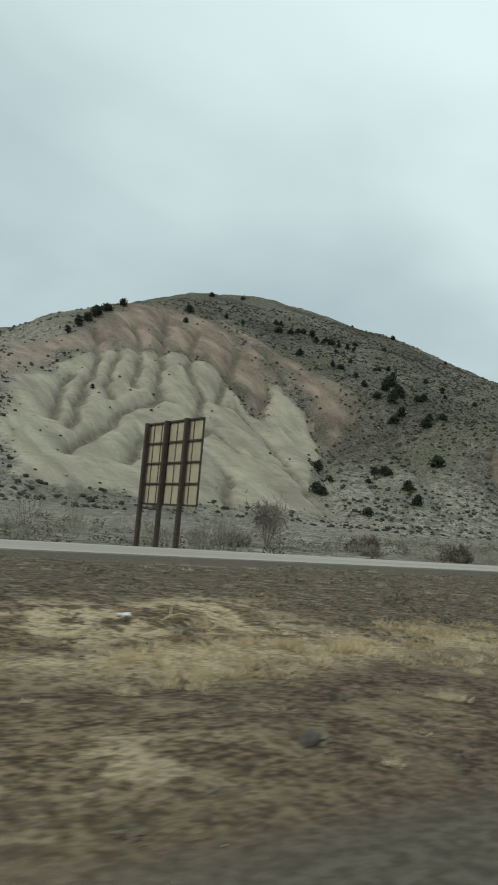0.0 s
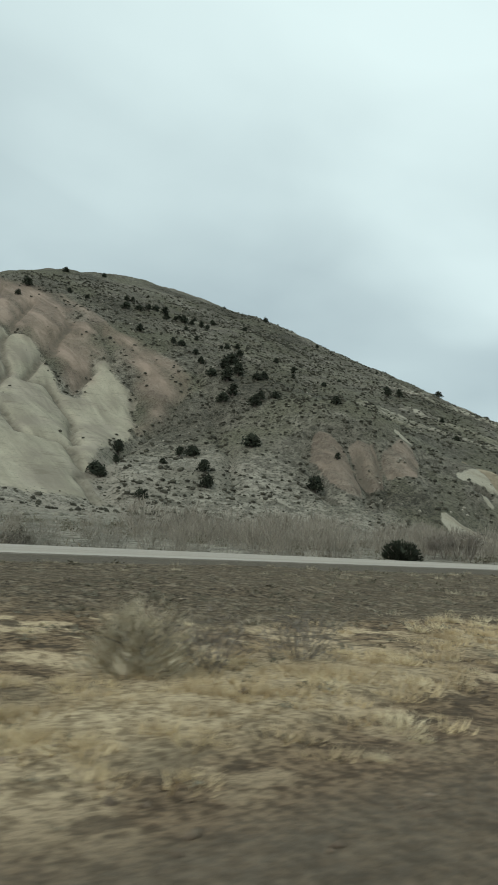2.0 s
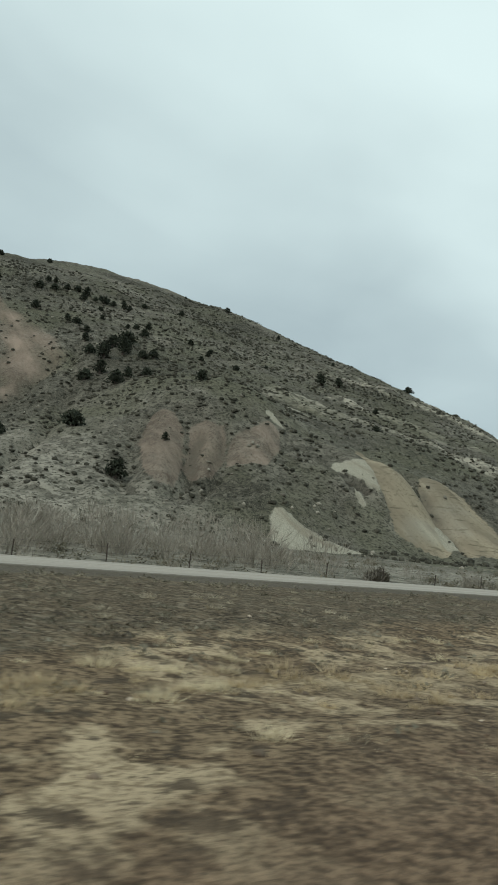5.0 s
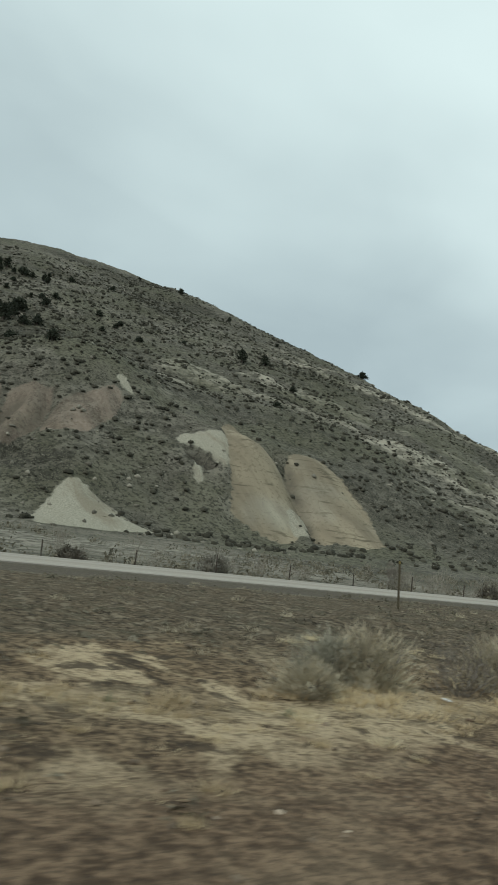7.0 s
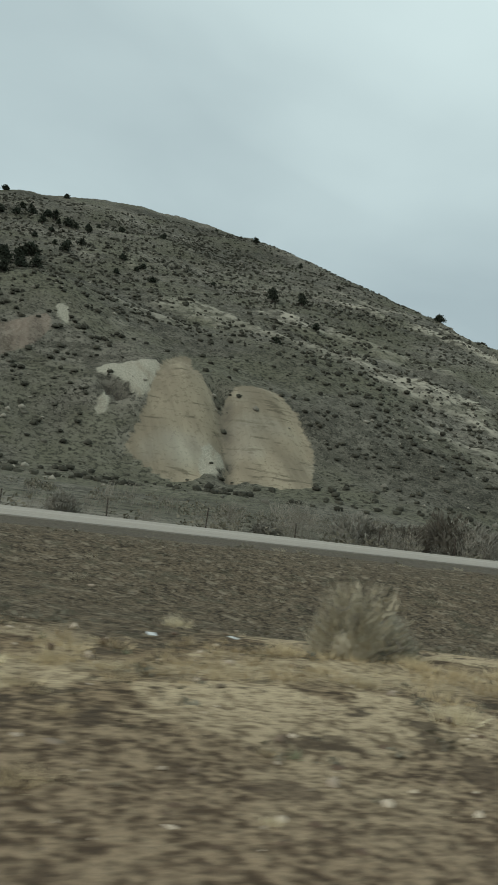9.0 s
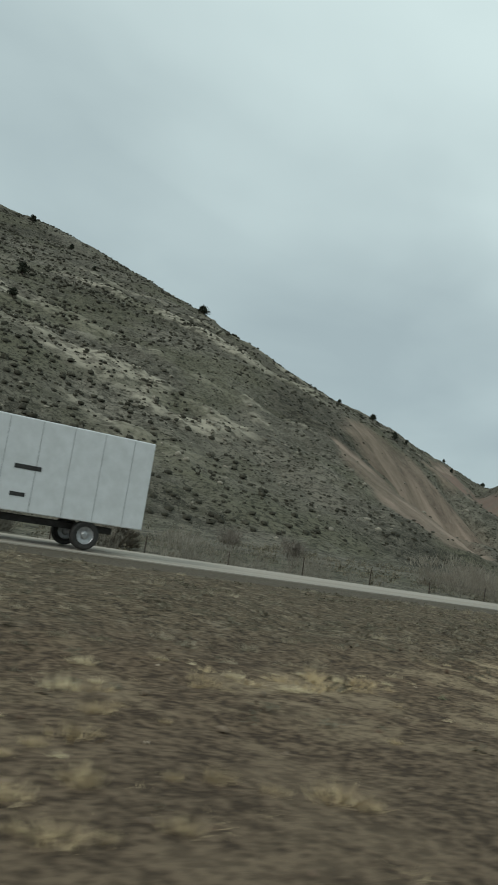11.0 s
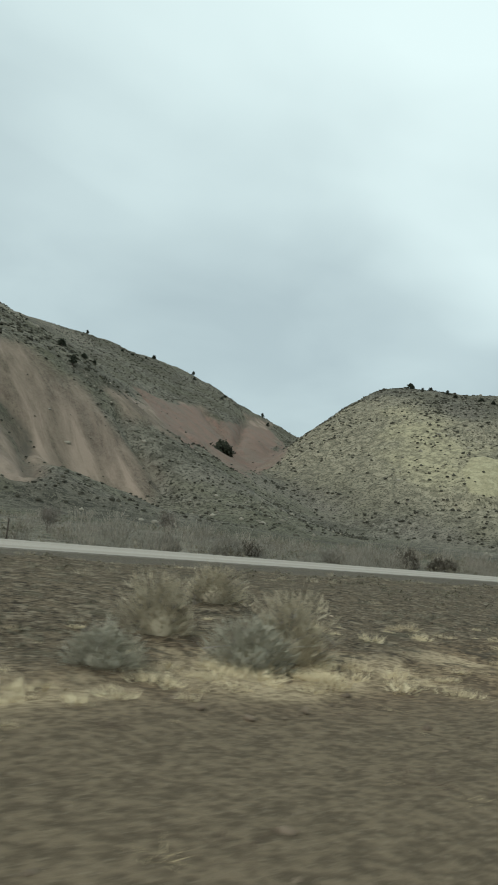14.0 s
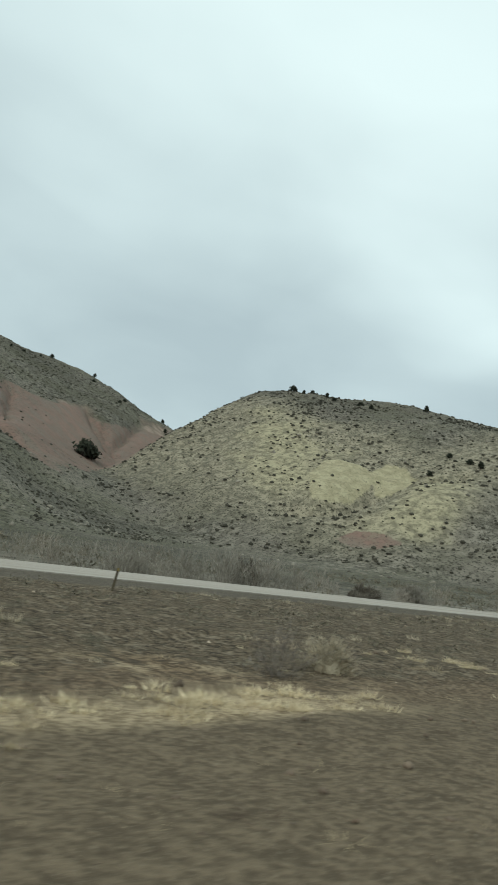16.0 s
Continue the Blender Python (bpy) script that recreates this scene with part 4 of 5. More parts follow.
EAST_TREES = (
    (709, 556, 0.8), (748, 589, 1.2), (673, 567, 1.0), (774, 562, 1.2), (780, 527, 1.1), (797, 485, 1.1), (840, 489, 1.3), (696, 550, 0.7),
    (785, 581, 1.3), (791, 538, 1.2), (729, 569, 0.8), (809, 508, 1.0), (736, 288, 1.2), (735, 273, 0.9), (729, 257, 0.9), (732, 238, 1.0),
    (510, 241, 0.9), (506, 222, 0.9), (541, 289, 0.9), (734, 285, 0.9), (732, 276, 0.8), (728, 251, 0.8), (729, 229, 0.7), (749, 214, 1.0),
    (701, 166, 0.9), (682, 160, 0.8), (698, 151, 0.9), (699, 156, 0.8), (662, 357, 3.6), (668, 360, 3.2), (520, 262, 0.8), (560, 318, 0.9),
)
trees = [(x, y, s * 0.95) for x, y, s in SLOPE_TREES] + [(x, y, s * 0.8) for x, y, s in RIDGE_TREES] + [(x, y, s * 0.55) for x, y, s in EAST_TREES]
for k, (x, y, size) in enumerate(trees):
    source = JUNIPERS[1] if (x, y) in ((662, 357), (668, 360)) else JUNIPERS[k % 3]
    m = pose(x, y, height(x, y) - 0.05, 0, 0, 47 * k) @ Matrix.Scale(size * (1 + 0.12 * math.sin(5.1 * k)), 4)
    if k < 3:
        source = JUNIPERS[k]
        source.matrix_basis = m
    else:
        twin = copy_thing(source, m)
        twin.matrix_basis = m

shrub(25, 2.0, 2.0, M_JUNIPER, "dark green round bush among the bare willows", 5200, "bushes beyond the road", 0.03, 0.62).matrix_basis = pose(111, 45, height(111, 45) - 0.1) @ Matrix.Diagonal((1.4, 1.4, 0.92, 1))

BARE_TREES = [bare_tree(26, 4.0, "leafless small tree on the valley floor"), bare_tree(27, 3.4, "bare grey willow standing beyond the road")]
BARE = (
    (36, 50, 1.15), (127.5, 51, 0.95), (128.6, 50, 0.95), (120.3, 48.5, 0.8), (124, 50, 0.85), (131, 52, 0.9), (444, 62, 0.8), (428, 52, 0.7), (383, 50, 0.85), (388, 48, 0.9),
    (380, 51, 0.8), (393, 47, 0.75), (376, 50, 0.85), (398, 47, 0.6), (300.6, 50, 0.6), (311, 50, 0.7), (316, 51, 0.65), (345, 50, 0.8), (350, 49, 0.75), (248, 50, 0.6),
)
for k, (x, y, size) in enumerate(BARE):
    m = pose(x, y, height(x, y) - 0.05, 0, 0, 63 * k) @ Matrix.Scale(size, 4)
    if k < 2:
        BARE_TREES[k].matrix_basis = m
    else:
        copy_thing(BARE_TREES[k % 2], m).matrix_basis = m
FAR_BUSH = shrub(28, 1.5, 2.0, M_BRUSHWOOD, "round grey-brown leafless bush beyond the road", 1500, "bushes beyond the road", 0.022, 0.55)
DARK_BUSH = shrub(29, 1.5, 1.9, M_DARK, "dark brown bare bush beyond the road", 1500, "bushes beyond the road", 0.022, 0.55)
FAR_BUSHES = (
    (52, 45, 1.1, 1), (47, 52, 1.0, 1), (49.5, 53, 0.9, 1), (33, 50, 0.9, 1), (43, 46, 0.8, 0), (60, 41, 0.8, 0), (66, 40, 0.7, 1), (74, 40, 0.8, 1), (298, 50, 1.1, 1), (303, 49, 1.3, 0),
    (310, 46, 1.3, 1), (314, 45, 1.2, 0), (321, 44, 1.2, 1), (327, 45, 1.1, 0), (334, 44, 1.3, 1), (404, 45, 1.0, 0), (414, 45, 1.1, 1), (420, 46, 1.1, 0), (432, 43, 0.8, 0), (436, 42, 0.9, 0),
    (440, 45, 1.0, 1), (448, 44, 0.9, 0), (456, 44, 1.2, 1), (462, 45, 1.1, 1), (470, 43, 0.9, 0), (480, 44, 1.2, 1), (492, 43, 1.1, 0), (503, 44, 1.2, 1), (515, 43, 1.1, 1), (524, 45, 1.2, 0),
    (283, 45, 1.4, 0), (286.5, 44, 1.5, 1), (290, 45, 1.6, 1), (293, 46, 1.8, 0), (296, 45, 1.6, 1), (292, 48, 1.7, 1), (243, 44, 0.8, 0), (252, 43, 0.9, 1), (264, 42, 0.8, 0), (276, 43, 0.8, 0), (284, 44, 1.0, 1), (205, 44, 0.9, 0), (216, 42, 0.8, 1), (226, 43, 0.9, 0), (186, 44, 0.9, 1), (196, 43, 0.8, 0),
)
for k, (x, y, size, dark) in enumerate(FAR_BUSHES):
    m = pose(x, y, height(x, y) - 0.05, 0, 0, 71 * k) @ Matrix.Diagonal((size * 1.1, size * 1.1, size * (0.95 + 0.15 * math.sin(4 * k)), 1))
    source = DARK_BUSH if dark else FAR_BUSH
    if k in (0, 4):
        source.matrix_basis = m
    else:
        copy_thing(source, m).matrix_basis = m

SHRUBS = [
    shrub(21, 1.25, 1.0, M_BRUSH, "dry straw-coloured rabbitbrush in the grassy median"),
    shrub(22, 0.95, 1.0, M_BRUSH, "low dry tan bush in the grassy median"),
    shrub(23, 1.1, 0.9, M_SAGEBRUSH, "grey-green sagebrush bush in the median"),
    shrub(24, 1.45, 0.9, M_TWIG, "bare grey twiggy bush in the median", 300),
]
MEDIAN_SHRUBS = (
    (39.9, 7.4, 0.7, 0), (40.7, 7.4, 0.6, 1), (60.7, 6.6, 0.75, 0), (61.5, 6.5, 0.6, 3), (62.8, 6.6, 0.7, 3), (20.2, 13.5, 0.7, 2), (31.5, 7.8, 0.4, 3), (32.2, 7.5, 0.4, 3), (34.0, 7.0, 0.4, 3), (34.8, 6.8, 0.45, 3), (35.6, 6.7, 0.4, 3),
    (188.6, 8.0, 0.55, 3), (189.3, 7.6, 0.65, 2), (189.9, 7.6, 0.6, 0), (190.5, 7.2, 0.55, 3), (191.2, 7.0, 0.6, 2), (192.0, 6.9, 0.5, 1), (90.0, 5.5, 0.75, 0), (91.7, 5.6, 0.5, 3), (97.3, 7.3, 0.6, 0), (98.4, 7.3, 0.62, 1),
    (206.6, 7.1, 0.8, 0), (206.2, 7.4, 0.75, 2), (205.3, 6.6, 0.6, 1), (207.6, 6.5, 0.7, 3), (208.6, 6.8, 0.8, 0), (209.4, 7.0, 0.75, 1), (210.5, 6.8, 0.65, 0), (212.2, 6.8, 0.7, 1),
    (217.0, 7.0, 0.5, 1), (218.5, 7.0, 0.6, 2), (220.0, 7.2, 0.6, 1), (221.4, 6.9, 0.6, 3), (232.1, 7.0, 0.65, 0), (231.4, 7.0, 0.6, 1), (234.4, 6.5, 0.75, 3), (244.3, 6.5, 0.6, 0),
    (248.3, 6.5, 0.6, 1), (262.3, 7.6, 0.8, 0), (262.9, 7.9, 0.7, 2), (266.0, 7.2, 0.7, 2), (267.0, 7.5, 0.6, 3), (289.2, 7.2, 0.95, 0), (288.7, 7.0, 0.8, 3), (290.4, 6.4, 0.6, 2),
    (291.3, 6.6, 0.6, 3), (292.3, 6.8, 0.7, 0), (293.4, 6.9, 0.65, 2), (298.0, 7.0, 0.75, 0), (299.4, 7.3, 0.75, 2), (301.0, 7.6, 0.7, 3), (362.3, 7.4, 0.5, 0), (379.0, 8.8, 0.7, 0),
    (381.1, 8.6, 0.7, 2), (382.4, 8.0, 0.65, 1), (390.1, 7.2, 0.7, 0), (410.2, 7.0, 0.8, 2), (410.9, 7.2, 0.75, 0), (408.4, 7.0, 0.6, 2), (409.9, 8.5, 0.7, 0), (412.4, 10.8, 0.75, 0),
    (427.1, 7.9, 0.85, 3), (428.6, 7.6, 0.6, 0), (430.2, 7.9, 0.7, 3), (438.2, 8.1, 0.7, 3), (438.8, 7.9, 0.8, 2), (439.6, 7.8, 0.6, 3), (440.7, 8.0, 0.8, 0), (441.3, 7.9, 0.7, 1),
    (442.2, 7.9, 0.7, 3), (443.8, 8.1, 0.75, 0), (445.2, 8.2, 0.7, 3), (471.5, 7.8, 0.55, 3), (472.7, 8.0, 0.5, 0),
)
for k, (x, y, size, which) in enumerate(MEDIAN_SHRUBS):
    size *= 1.3 if x > 425 else 1.05
    m = pose(x, y, height(x, y) - 0.06, 0, 0, 77 * k) @ Matrix.Diagonal((size * 1.2, size * 1.2, size * (0.8 + 0.1 * math.sin(3 * k)), 1))
    first = [j for j, row in enumerate(MEDIAN_SHRUBS) if row[3] == which][0]
    if k == first:
        SHRUBS[which].matrix_basis = m
    else:
        copy_thing(SHRUBS[which], m).matrix_basis = m

# ---- ground cover ----


def patchy(x0, x1, y0, y1, count, size, level, seed):
    """Random places that keep to the denser patches of a noise."""
    xs, ys = rng.uniform(x0, x1, count), rng.uniform(y0, y1, count)
    keep = fractal(xs, ys, size, 3, seed) + rng.normal(0, 0.35, count) > level
    return xs[keep], ys[keep]


def tussock(seed, count=34, fine=1.0):
    """A thick upright tuft of unit radius: short blades crowded round longer ones."""
    v, t = blades(count // 2, 1.2, 0.85, 0.03 * fine, 0.35, seed)
    w, u = blades(count - count // 2, 1.7, 0.55, 0.055 * fine, 0.4, seed + 50)
    return np.concatenate([v, w]), np.concatenate([t, u + len(v)])


TUSSOCKS = [tussock(s) for s in (111, 112, 113, 114)]
TUFTS = [tussock(s, 96, 0.5) for s in (131, 132, 133, 134)]
MATS = [blades(18, 1.7, 0.26, 0.028, 1.3, s) for s in (64, 65, 66)]
xs, ys = rng.uniform(-12, 330, 42000), rng.uniform(3.8, 9.8, 42000)
keep = grass_band(xs, ys) + rng.normal(0, 0.5, len(xs)) > 0.15
xs, ys = xs[keep], ys[keep]
scatter("straw_grass", TUSSOCKS, xs, ys, rng.uniform(0.35, 1.0, len(xs)) ** 1.5 * 0.17 + 0.05, M_STRAW, "dry tan bunchgrass covering the median edge", "grass")
xs, ys = patchy(-12, 545, 2.8, 9.4, 6000, 1.8, 0.0, 58)
scatter("matted_grass", MATS, xs, ys, rng.uniform(0.3, 1.0, len(xs)) ** 1.6 * 0.13, M_STRAW, "flattened mats of dead tan grass on the verge", "grass", 0.02, 0.3)
xs, ys = patchy(-12, 545, 2.8, 9.8, 9000, 1.8, 0.05, 59)
scatter("brown_litter", MATS, xs, ys, rng.uniform(0.3, 1.0, len(xs)) ** 1.6 * 0.16, M_DEAD, "brown dead weeds and crumbled earth on the verge", "weeds", 0.02, 0.3)
xs, ys = rng.uniform(325, 545, 13000), rng.uniform(4.6, 8.4, 13000)
keep = grass_band(xs, ys) + rng.normal(0, 0.2, len(xs)) > 0.15
xs, ys = xs[keep], ys[keep]
scatter("pale_grass", TUSSOCKS, xs, ys, rng.uniform(0.35, 1.0, len(xs)) ** 1.3 * 0.16 + 0.05, M_PALE_STRAW, "pale straw-coloured grass band along the verge", "grass")
xs, ys = patchy(-12, 545, 3.2, 9.5, 11000, 2.6, 0.1, 53)
keep = rng.uniform(0, 1, len(xs)) < np.where((xs > 330) & (ys < 6.5), 0.25, 1.0) * np.clip((ys - 2.6) / 1.8, 0.2, 1)
xs, ys = xs[keep], ys[keep]
scatter("verge_grass", TUFTS, xs, ys, (rng.uniform(0, 1, len(xs)) ** 2.5 * 0.2 + 0.045) * np.clip((ys - 1.5) / 3, 0.7, 1), M_PALE_STRAW, "scattered dry tufts on the dirt shoulder", "grass")
xs, ys = patchy(-12, 340, 3.4, 12.0, 12000, 2.2, 0.05, 153)
keep = rng.uniform(0, 1, len(xs)) < np.clip((ys - 2.6) / 3.0, 0.15, 1)
xs, ys = xs[keep], ys[keep]
scatter("brown_tussocks", [clump(16, s, 0.5, 0.34) for s in (115, 116, 117)], xs, ys, rng.uniform(0, 1, len(xs)) ** 2 * 0.16 + 0.05, M_WEED, "low brown tussocks of dead weed on the verge", "weeds")
xs, ys = patchy(140, 330, 3.3, 5.8, 900, 2.0, 0.1, 180)
scatter("tan_tufts", [tussock(s, 96, 0.55) for s in (121, 122, 123)], xs, ys, rng.uniform(0, 1, len(xs)) ** 2 * 0.14 + 0.06, M_STRAW, "round tan tufts of dry grass on the brown shoulder", "grass")
WEEDS = [clump(18, s, 0.6, 0.3) for s in (61, 62, 63)]
xs, ys = patchy(-12, 580, 8.0, 20.8, 20000, 3.0, -0.05, 54)
scatter("low_weeds", WEEDS, xs, ys, rng.uniform(0.06, 0.22, len(xs)), M_WEED, "low grey-brown weeds in the median", "weeds")
xs, ys = patchy(-12, 580, 8.0, 20.5, 6500, 4.0, 0.1, 55)
scatter("median_grass", TUSSOCKS, xs, ys, rng.uniform(0.06, 0.2, len(xs)), M_BRUSH, "thin dry grass in the median", "grass")

xs, ys = patchy(-12, 330, 7.4, 11.5, 420, 6.0, 0.1, 179)
scatter("low_brush", [clump(80, s, 0.75, 0.15, 0.4) for s in (118, 119, 120)], xs, ys, rng.uniform(0.14, 0.4, len(xs)), M_DARK, "low dark twiggy brush between the pale grass and the median", "brush")

# sagebrush over the slopes, thinner on bare clay
SAGE = [cushion(s, 4) for s in (71, 72, 73, 74)]
xs, ys = rng.uniform(20, 860, 96000), rng.uniform(100, 440, 96000)
cover = ground_parts(xs, ys)[1]
bare = np.clip(cover["yellow"] + cover["pink"] + cover["red"] + cover["pale"] + cover["dome"], 0, 1)
dense = 0.36 + 0.2 * (xs > 240) * (xs < 560) + 0.36 * fractal(xs, ys, 30, 3, 75) + 0.3 * fractal(xs, ys, 9, 2, 78)
keep = (rng.uniform(0, 1, len(xs)) < np.clip(dense, 0.06, 0.8) * (1 - np.where((xs > 600) & (cover["red"] + cover["pink"] < 0.3), 0.86, 0.98) * bare) + 0.25 * (cover["cut"] > 0.5) * (xs > 190) * (ys < 300)) & (hill_height(xs, ys) > 0)
xs, ys = xs[keep], ys[keep]
high = rng.uniform(640, 860, 4200), rng.uniform(440, 580, 4200)
over = ground_parts(*high)[1]
over = np.clip(over["red"] + over["pink"], 0, 1) < 0.3
high = high[0][over], high[1][over]
xs, ys = np.concatenate([xs, high[0]]), np.concatenate([ys, high[1]])
scatter("sagebrush", SAGE, xs, ys, rng.uniform(0.3, 1.0, len(xs)) ** 3 * np.where((xs > 400) & (xs < 600) & (ys < 220), 0.6, np.where(xs > 400, 0.95, 1.1)) + 0.12, M_SAGE, "grey-green sagebrush dotting the hillsides", "sagebrush")
STONES = [pebble(s) for s in range(81, 89)]
xs, ys = patchy(60, 760, 105, 420, 36000, 26.0, 0.2, 76)
lie = ground_parts(xs, ys)[1]
keep = (rng.uniform(0, 1, len(xs)) > 0.95 * np.clip(lie["yellow"] + lie["pink"] + lie["red"], 0, 1)) & (rng.uniform(0, 1, len(xs)) < 0.3 + lie["ledge"])
xs, ys = xs[keep], ys[keep]
scatter("boulders", STONES, xs, ys, rng.uniform(0.25, 0.8, len(xs)) ** 2.2 * 1.5 + 0.1, M_BOULDER, "grey lichened boulders strewn over the slopes", "boulders", 0.25)
# a spill of pale stones beside the near road
xs = np.concatenate([rng.normal(232, 5.0, 3600), rng.uniform(222, 262, 1600), rng.uniform(100, 330, 1600), rng.uniform(0, 540, 1200)])
ys = np.concatenate([rng.uniform(2.6, 8.0, 3600), rng.uniform(2.8, 8.5, 1600), rng.uniform(2.8, 9.0, 1600), rng.uniform(2.8, 19, 1200)])
scatter("loose_stones", STONES, xs, ys, rng.uniform(0.15, 1.0, len(xs)) ** 3 * np.where(np.abs(xs - 232) < 10, 0.105, np.where(np.abs(xs - 242) < 20, 0.055, 0.03)) + 0.015, M_ROCK, "pale loose stones on the dirt shoulder", "stones", 0.42, 0.4)

GREENS = [bunch(s, 30, 0.7, 0.07) for s in (105, 106)]
xs, ys = np.concatenate([rng.normal(234.2, 0.8, 26), rng.uniform(224, 242, 22), rng.uniform(180, 330, 60)]), np.concatenate([rng.uniform(4.2, 6.4, 26), rng.uniform(3.6, 8, 22), rng.uniform(3.6, 8, 60)])
scatter("green_weeds", GREENS, xs, ys, rng.uniform(0.06, 0.16, len(xs)), M_FRESH, "grey-green weeds sprouting among the stones", "weeds")

xs, ys = patchy(-12, 545, 2.7, 9.5, 9000, 2.5, 0.0, 176)
scatter("clods", STONES, xs, ys, rng.uniform(0.2, 1.0, len(xs)) ** 2.5 * 0.05 + 0.012, M_CLOD, "crumbled clods of brown earth on the verge", "clods", 0.2)

xs, ys = patchy(268, 300, 6.6, 8.8, 1100, 2.0, 0.0, 178)
scatter("tall_grass", [bunch(s, 60, 0.8, 0.02) for s in (107, 108)], xs, ys, rng.uniform(0.14, 0.34, len(xs)), M_BRUSH, "tall yellow-tan dry grass in the median", "grass", 0.03, 0.4)

# bare thicket behind the far carriageway
THICKET = [brush(s, 150, 7) for s in (91, 92, 93, 94)]
xs, ys = patchy(20, 640, 36.8, 62, 1300, 30.0, -0.05, 56)
keep = np.hypot(xs - 111, ys - 44) > 9
xs, ys = xs[keep], ys[keep]
xs, ys = np.concatenate([xs, rng.uniform(95, 190, 210)]), np.concatenate([ys, rng.uniform(50, 68, 210)])
xs, ys = np.concatenate([xs, rng.uniform(368, 392, 130)]), np.concatenate([ys, rng.uniform(43, 56, 130)])
tall = rng.uniform(1.2, 2.6, len(xs)) * np.where((xs > 95) & (xs < 185), 1.6, np.where((xs > 366) & (xs < 393), 1.3, 0.85))
scatter("thicket", THICKET, xs, ys, tall, M_WILLOW, "bare grey-brown willow thicket behind the road", "thicket")
xs, ys = patchy(-5, 100, 34.6, 44, 420, 6.0, 0.15, 156)
more = patchy(275, 660, 34.6, 45, 1300, 6.0, 0.12, 157)
xs, ys = np.concatenate([xs, more[0]]), np.concatenate([ys, more[1]])
scatter("roadside_brush", [brush(s, 170, 6) for s in (191, 192, 193)], xs, ys, rng.uniform(0.5, 1.9, len(xs)) * (0.9 + 0.5 * fractal(xs, ys, 17, 2, 158)).clip(0.4, 1.7), M_BRUSHWOOD, "bare grey-brown brush along the foot of the far road", "brush")
xs, ys = patchy(0, 660, 34.8, 90, 6500, 14.0, 0.0, 57)
scatter("roadside_scrub", [clump(34, s, 0.9, 0.24) for s in (95, 96, 97)], xs, ys, rng.uniform(0.3, 1.0, len(xs)), M_WEED, "grey-brown scrub on the valley floor", "scrub")

# ---- road furniture ----


def delineator(tall, label, glass, half):
    root = tagged(new("delineator_post"), label, "marker post", "roadside marker posts")
    bm = bmesh.new()
    # a thin channel-section steel post
    box(bm, -0.03, 0.03, -0.01, 0.0, -0.3, tall)
    box(bm, -0.03, -0.02, 0.0, 0.025, -0.3, tall)
    box(bm, 0.02, 0.03, 0.0, 0.025, -0.3, tall)
    bm_part("post", bm, M_POST, root, "weathered olive-brown post")
    bm = box(bmesh.new(), -half, half, -0.02, -0.012, tall - 2.6 * half, tall + 0.005)
    bm_part("reflector", bm, glass, root, "small yellow reflector", 0.006)
    return root


MARKERS = ((47.6, 4.42, 1.3, -3), (104.95, 4.04, 1.28, -1), (101.86, 13.0, 1.24, 2), (215.4, 15.7, 1.27, -3), (376.2, 17.5, 1.35, 1), (473.9, 15.8, 0.52, 8))
for x, y, tall, tilt in MARKERS:
    delineator(tall, "thin brown marker post with a yellow reflector on the verge", *((M_YELLOW, 0.032) if y < 10 else (M_OCHRE, 0.026))).matrix_basis = pose(x, y, height(x, y), 0, tilt, -35)

fence = tagged(new("wire_fence"), "old wire fence with thin dark posts beyond the road", "fence")
fence_x = np.arange(150, 420, 4.8)
fence_z = heights(fence_x, np.full(len(fence_x), 36.2))
for k, (x, z) in enumerate(zip(fence_x, fence_z)):
    v, t = [], []
    limb(v, t, (x, 36.2, z - 0.3), (x + 0.05 * math.sin(9.1 * k), 36.2, z + 1.2 + 0.12 * math.sin(4.3 * k)), 0.036, 0.03)
    part("post", (v, t), M_RUST, fence)
for lift in (0.45, 0.8, 1.1):
    v, t = [], []
    for k in range(len(fence_x) - 1):
        limb(v, t, (fence_x[k], 36.14, fence_z[k] + lift), (fence_x[k + 1], 36.14, fence_z[k + 1] + lift), 0.006, 0.006, 3)
    part("wire", (v, t), M_WIRE, fence)


def billboard(x, y0, y1, bottom, top, posts, rows, columns, label):
    """The back of a roadside sign: heavy posts, rails, cream panels between thin battens."""
    z = height(x, (y0 + y1) / 2)
    root = tagged(new("billboard"), label, "billboard")
    root.matrix_basis = pose(x, y0, z)
    wide = y1 - y0
    for p in posts:
        bm_part("post", box(bmesh.new(), -0.34, -0.12, p - 0.11, p + 0.11, -0.5, top + 0.05), M_RUST, root, "dark weathered timber post", 0.015)
    for k in range(rows + 1):
        zz = bottom + (top - bottom) * k / rows
        bm_part("rail", box(bmesh.new(), -0.117, -0.03, 0, wide, zz - 0.05, zz + 0.05), M_RUST, root, "", 0.01)
    for c in range(columns):
        a, b = wide * c / columns, wide * (c + 1) / columns
        for k in range(rows):
            lo, hi = bottom + (top - bottom) * k / rows, bottom + (top - bottom) * (k + 1) / rows
            bm_part("panel", box(bmesh.new(), -0.025, 0.015, a + 0.012, b - 0.012, lo + 0.01, hi - 0.01), M_PANEL, root, "cream board seen from the back")
        if c:
            bm_part("batten", box(bmesh.new(), -0.06, -0.028, a - 0.022, a + 0.022, bottom + 0.055, top - 0.055), M_RUST, root)
    for edge in (0.0, wide):
        bm_part("edge_trim", box(bmesh.new(), -0.06, 0.03, edge - 0.05, edge + 0.01 if edge else -0.003, bottom - 0.05, top + 0.05), M_RUST, root)
    return root


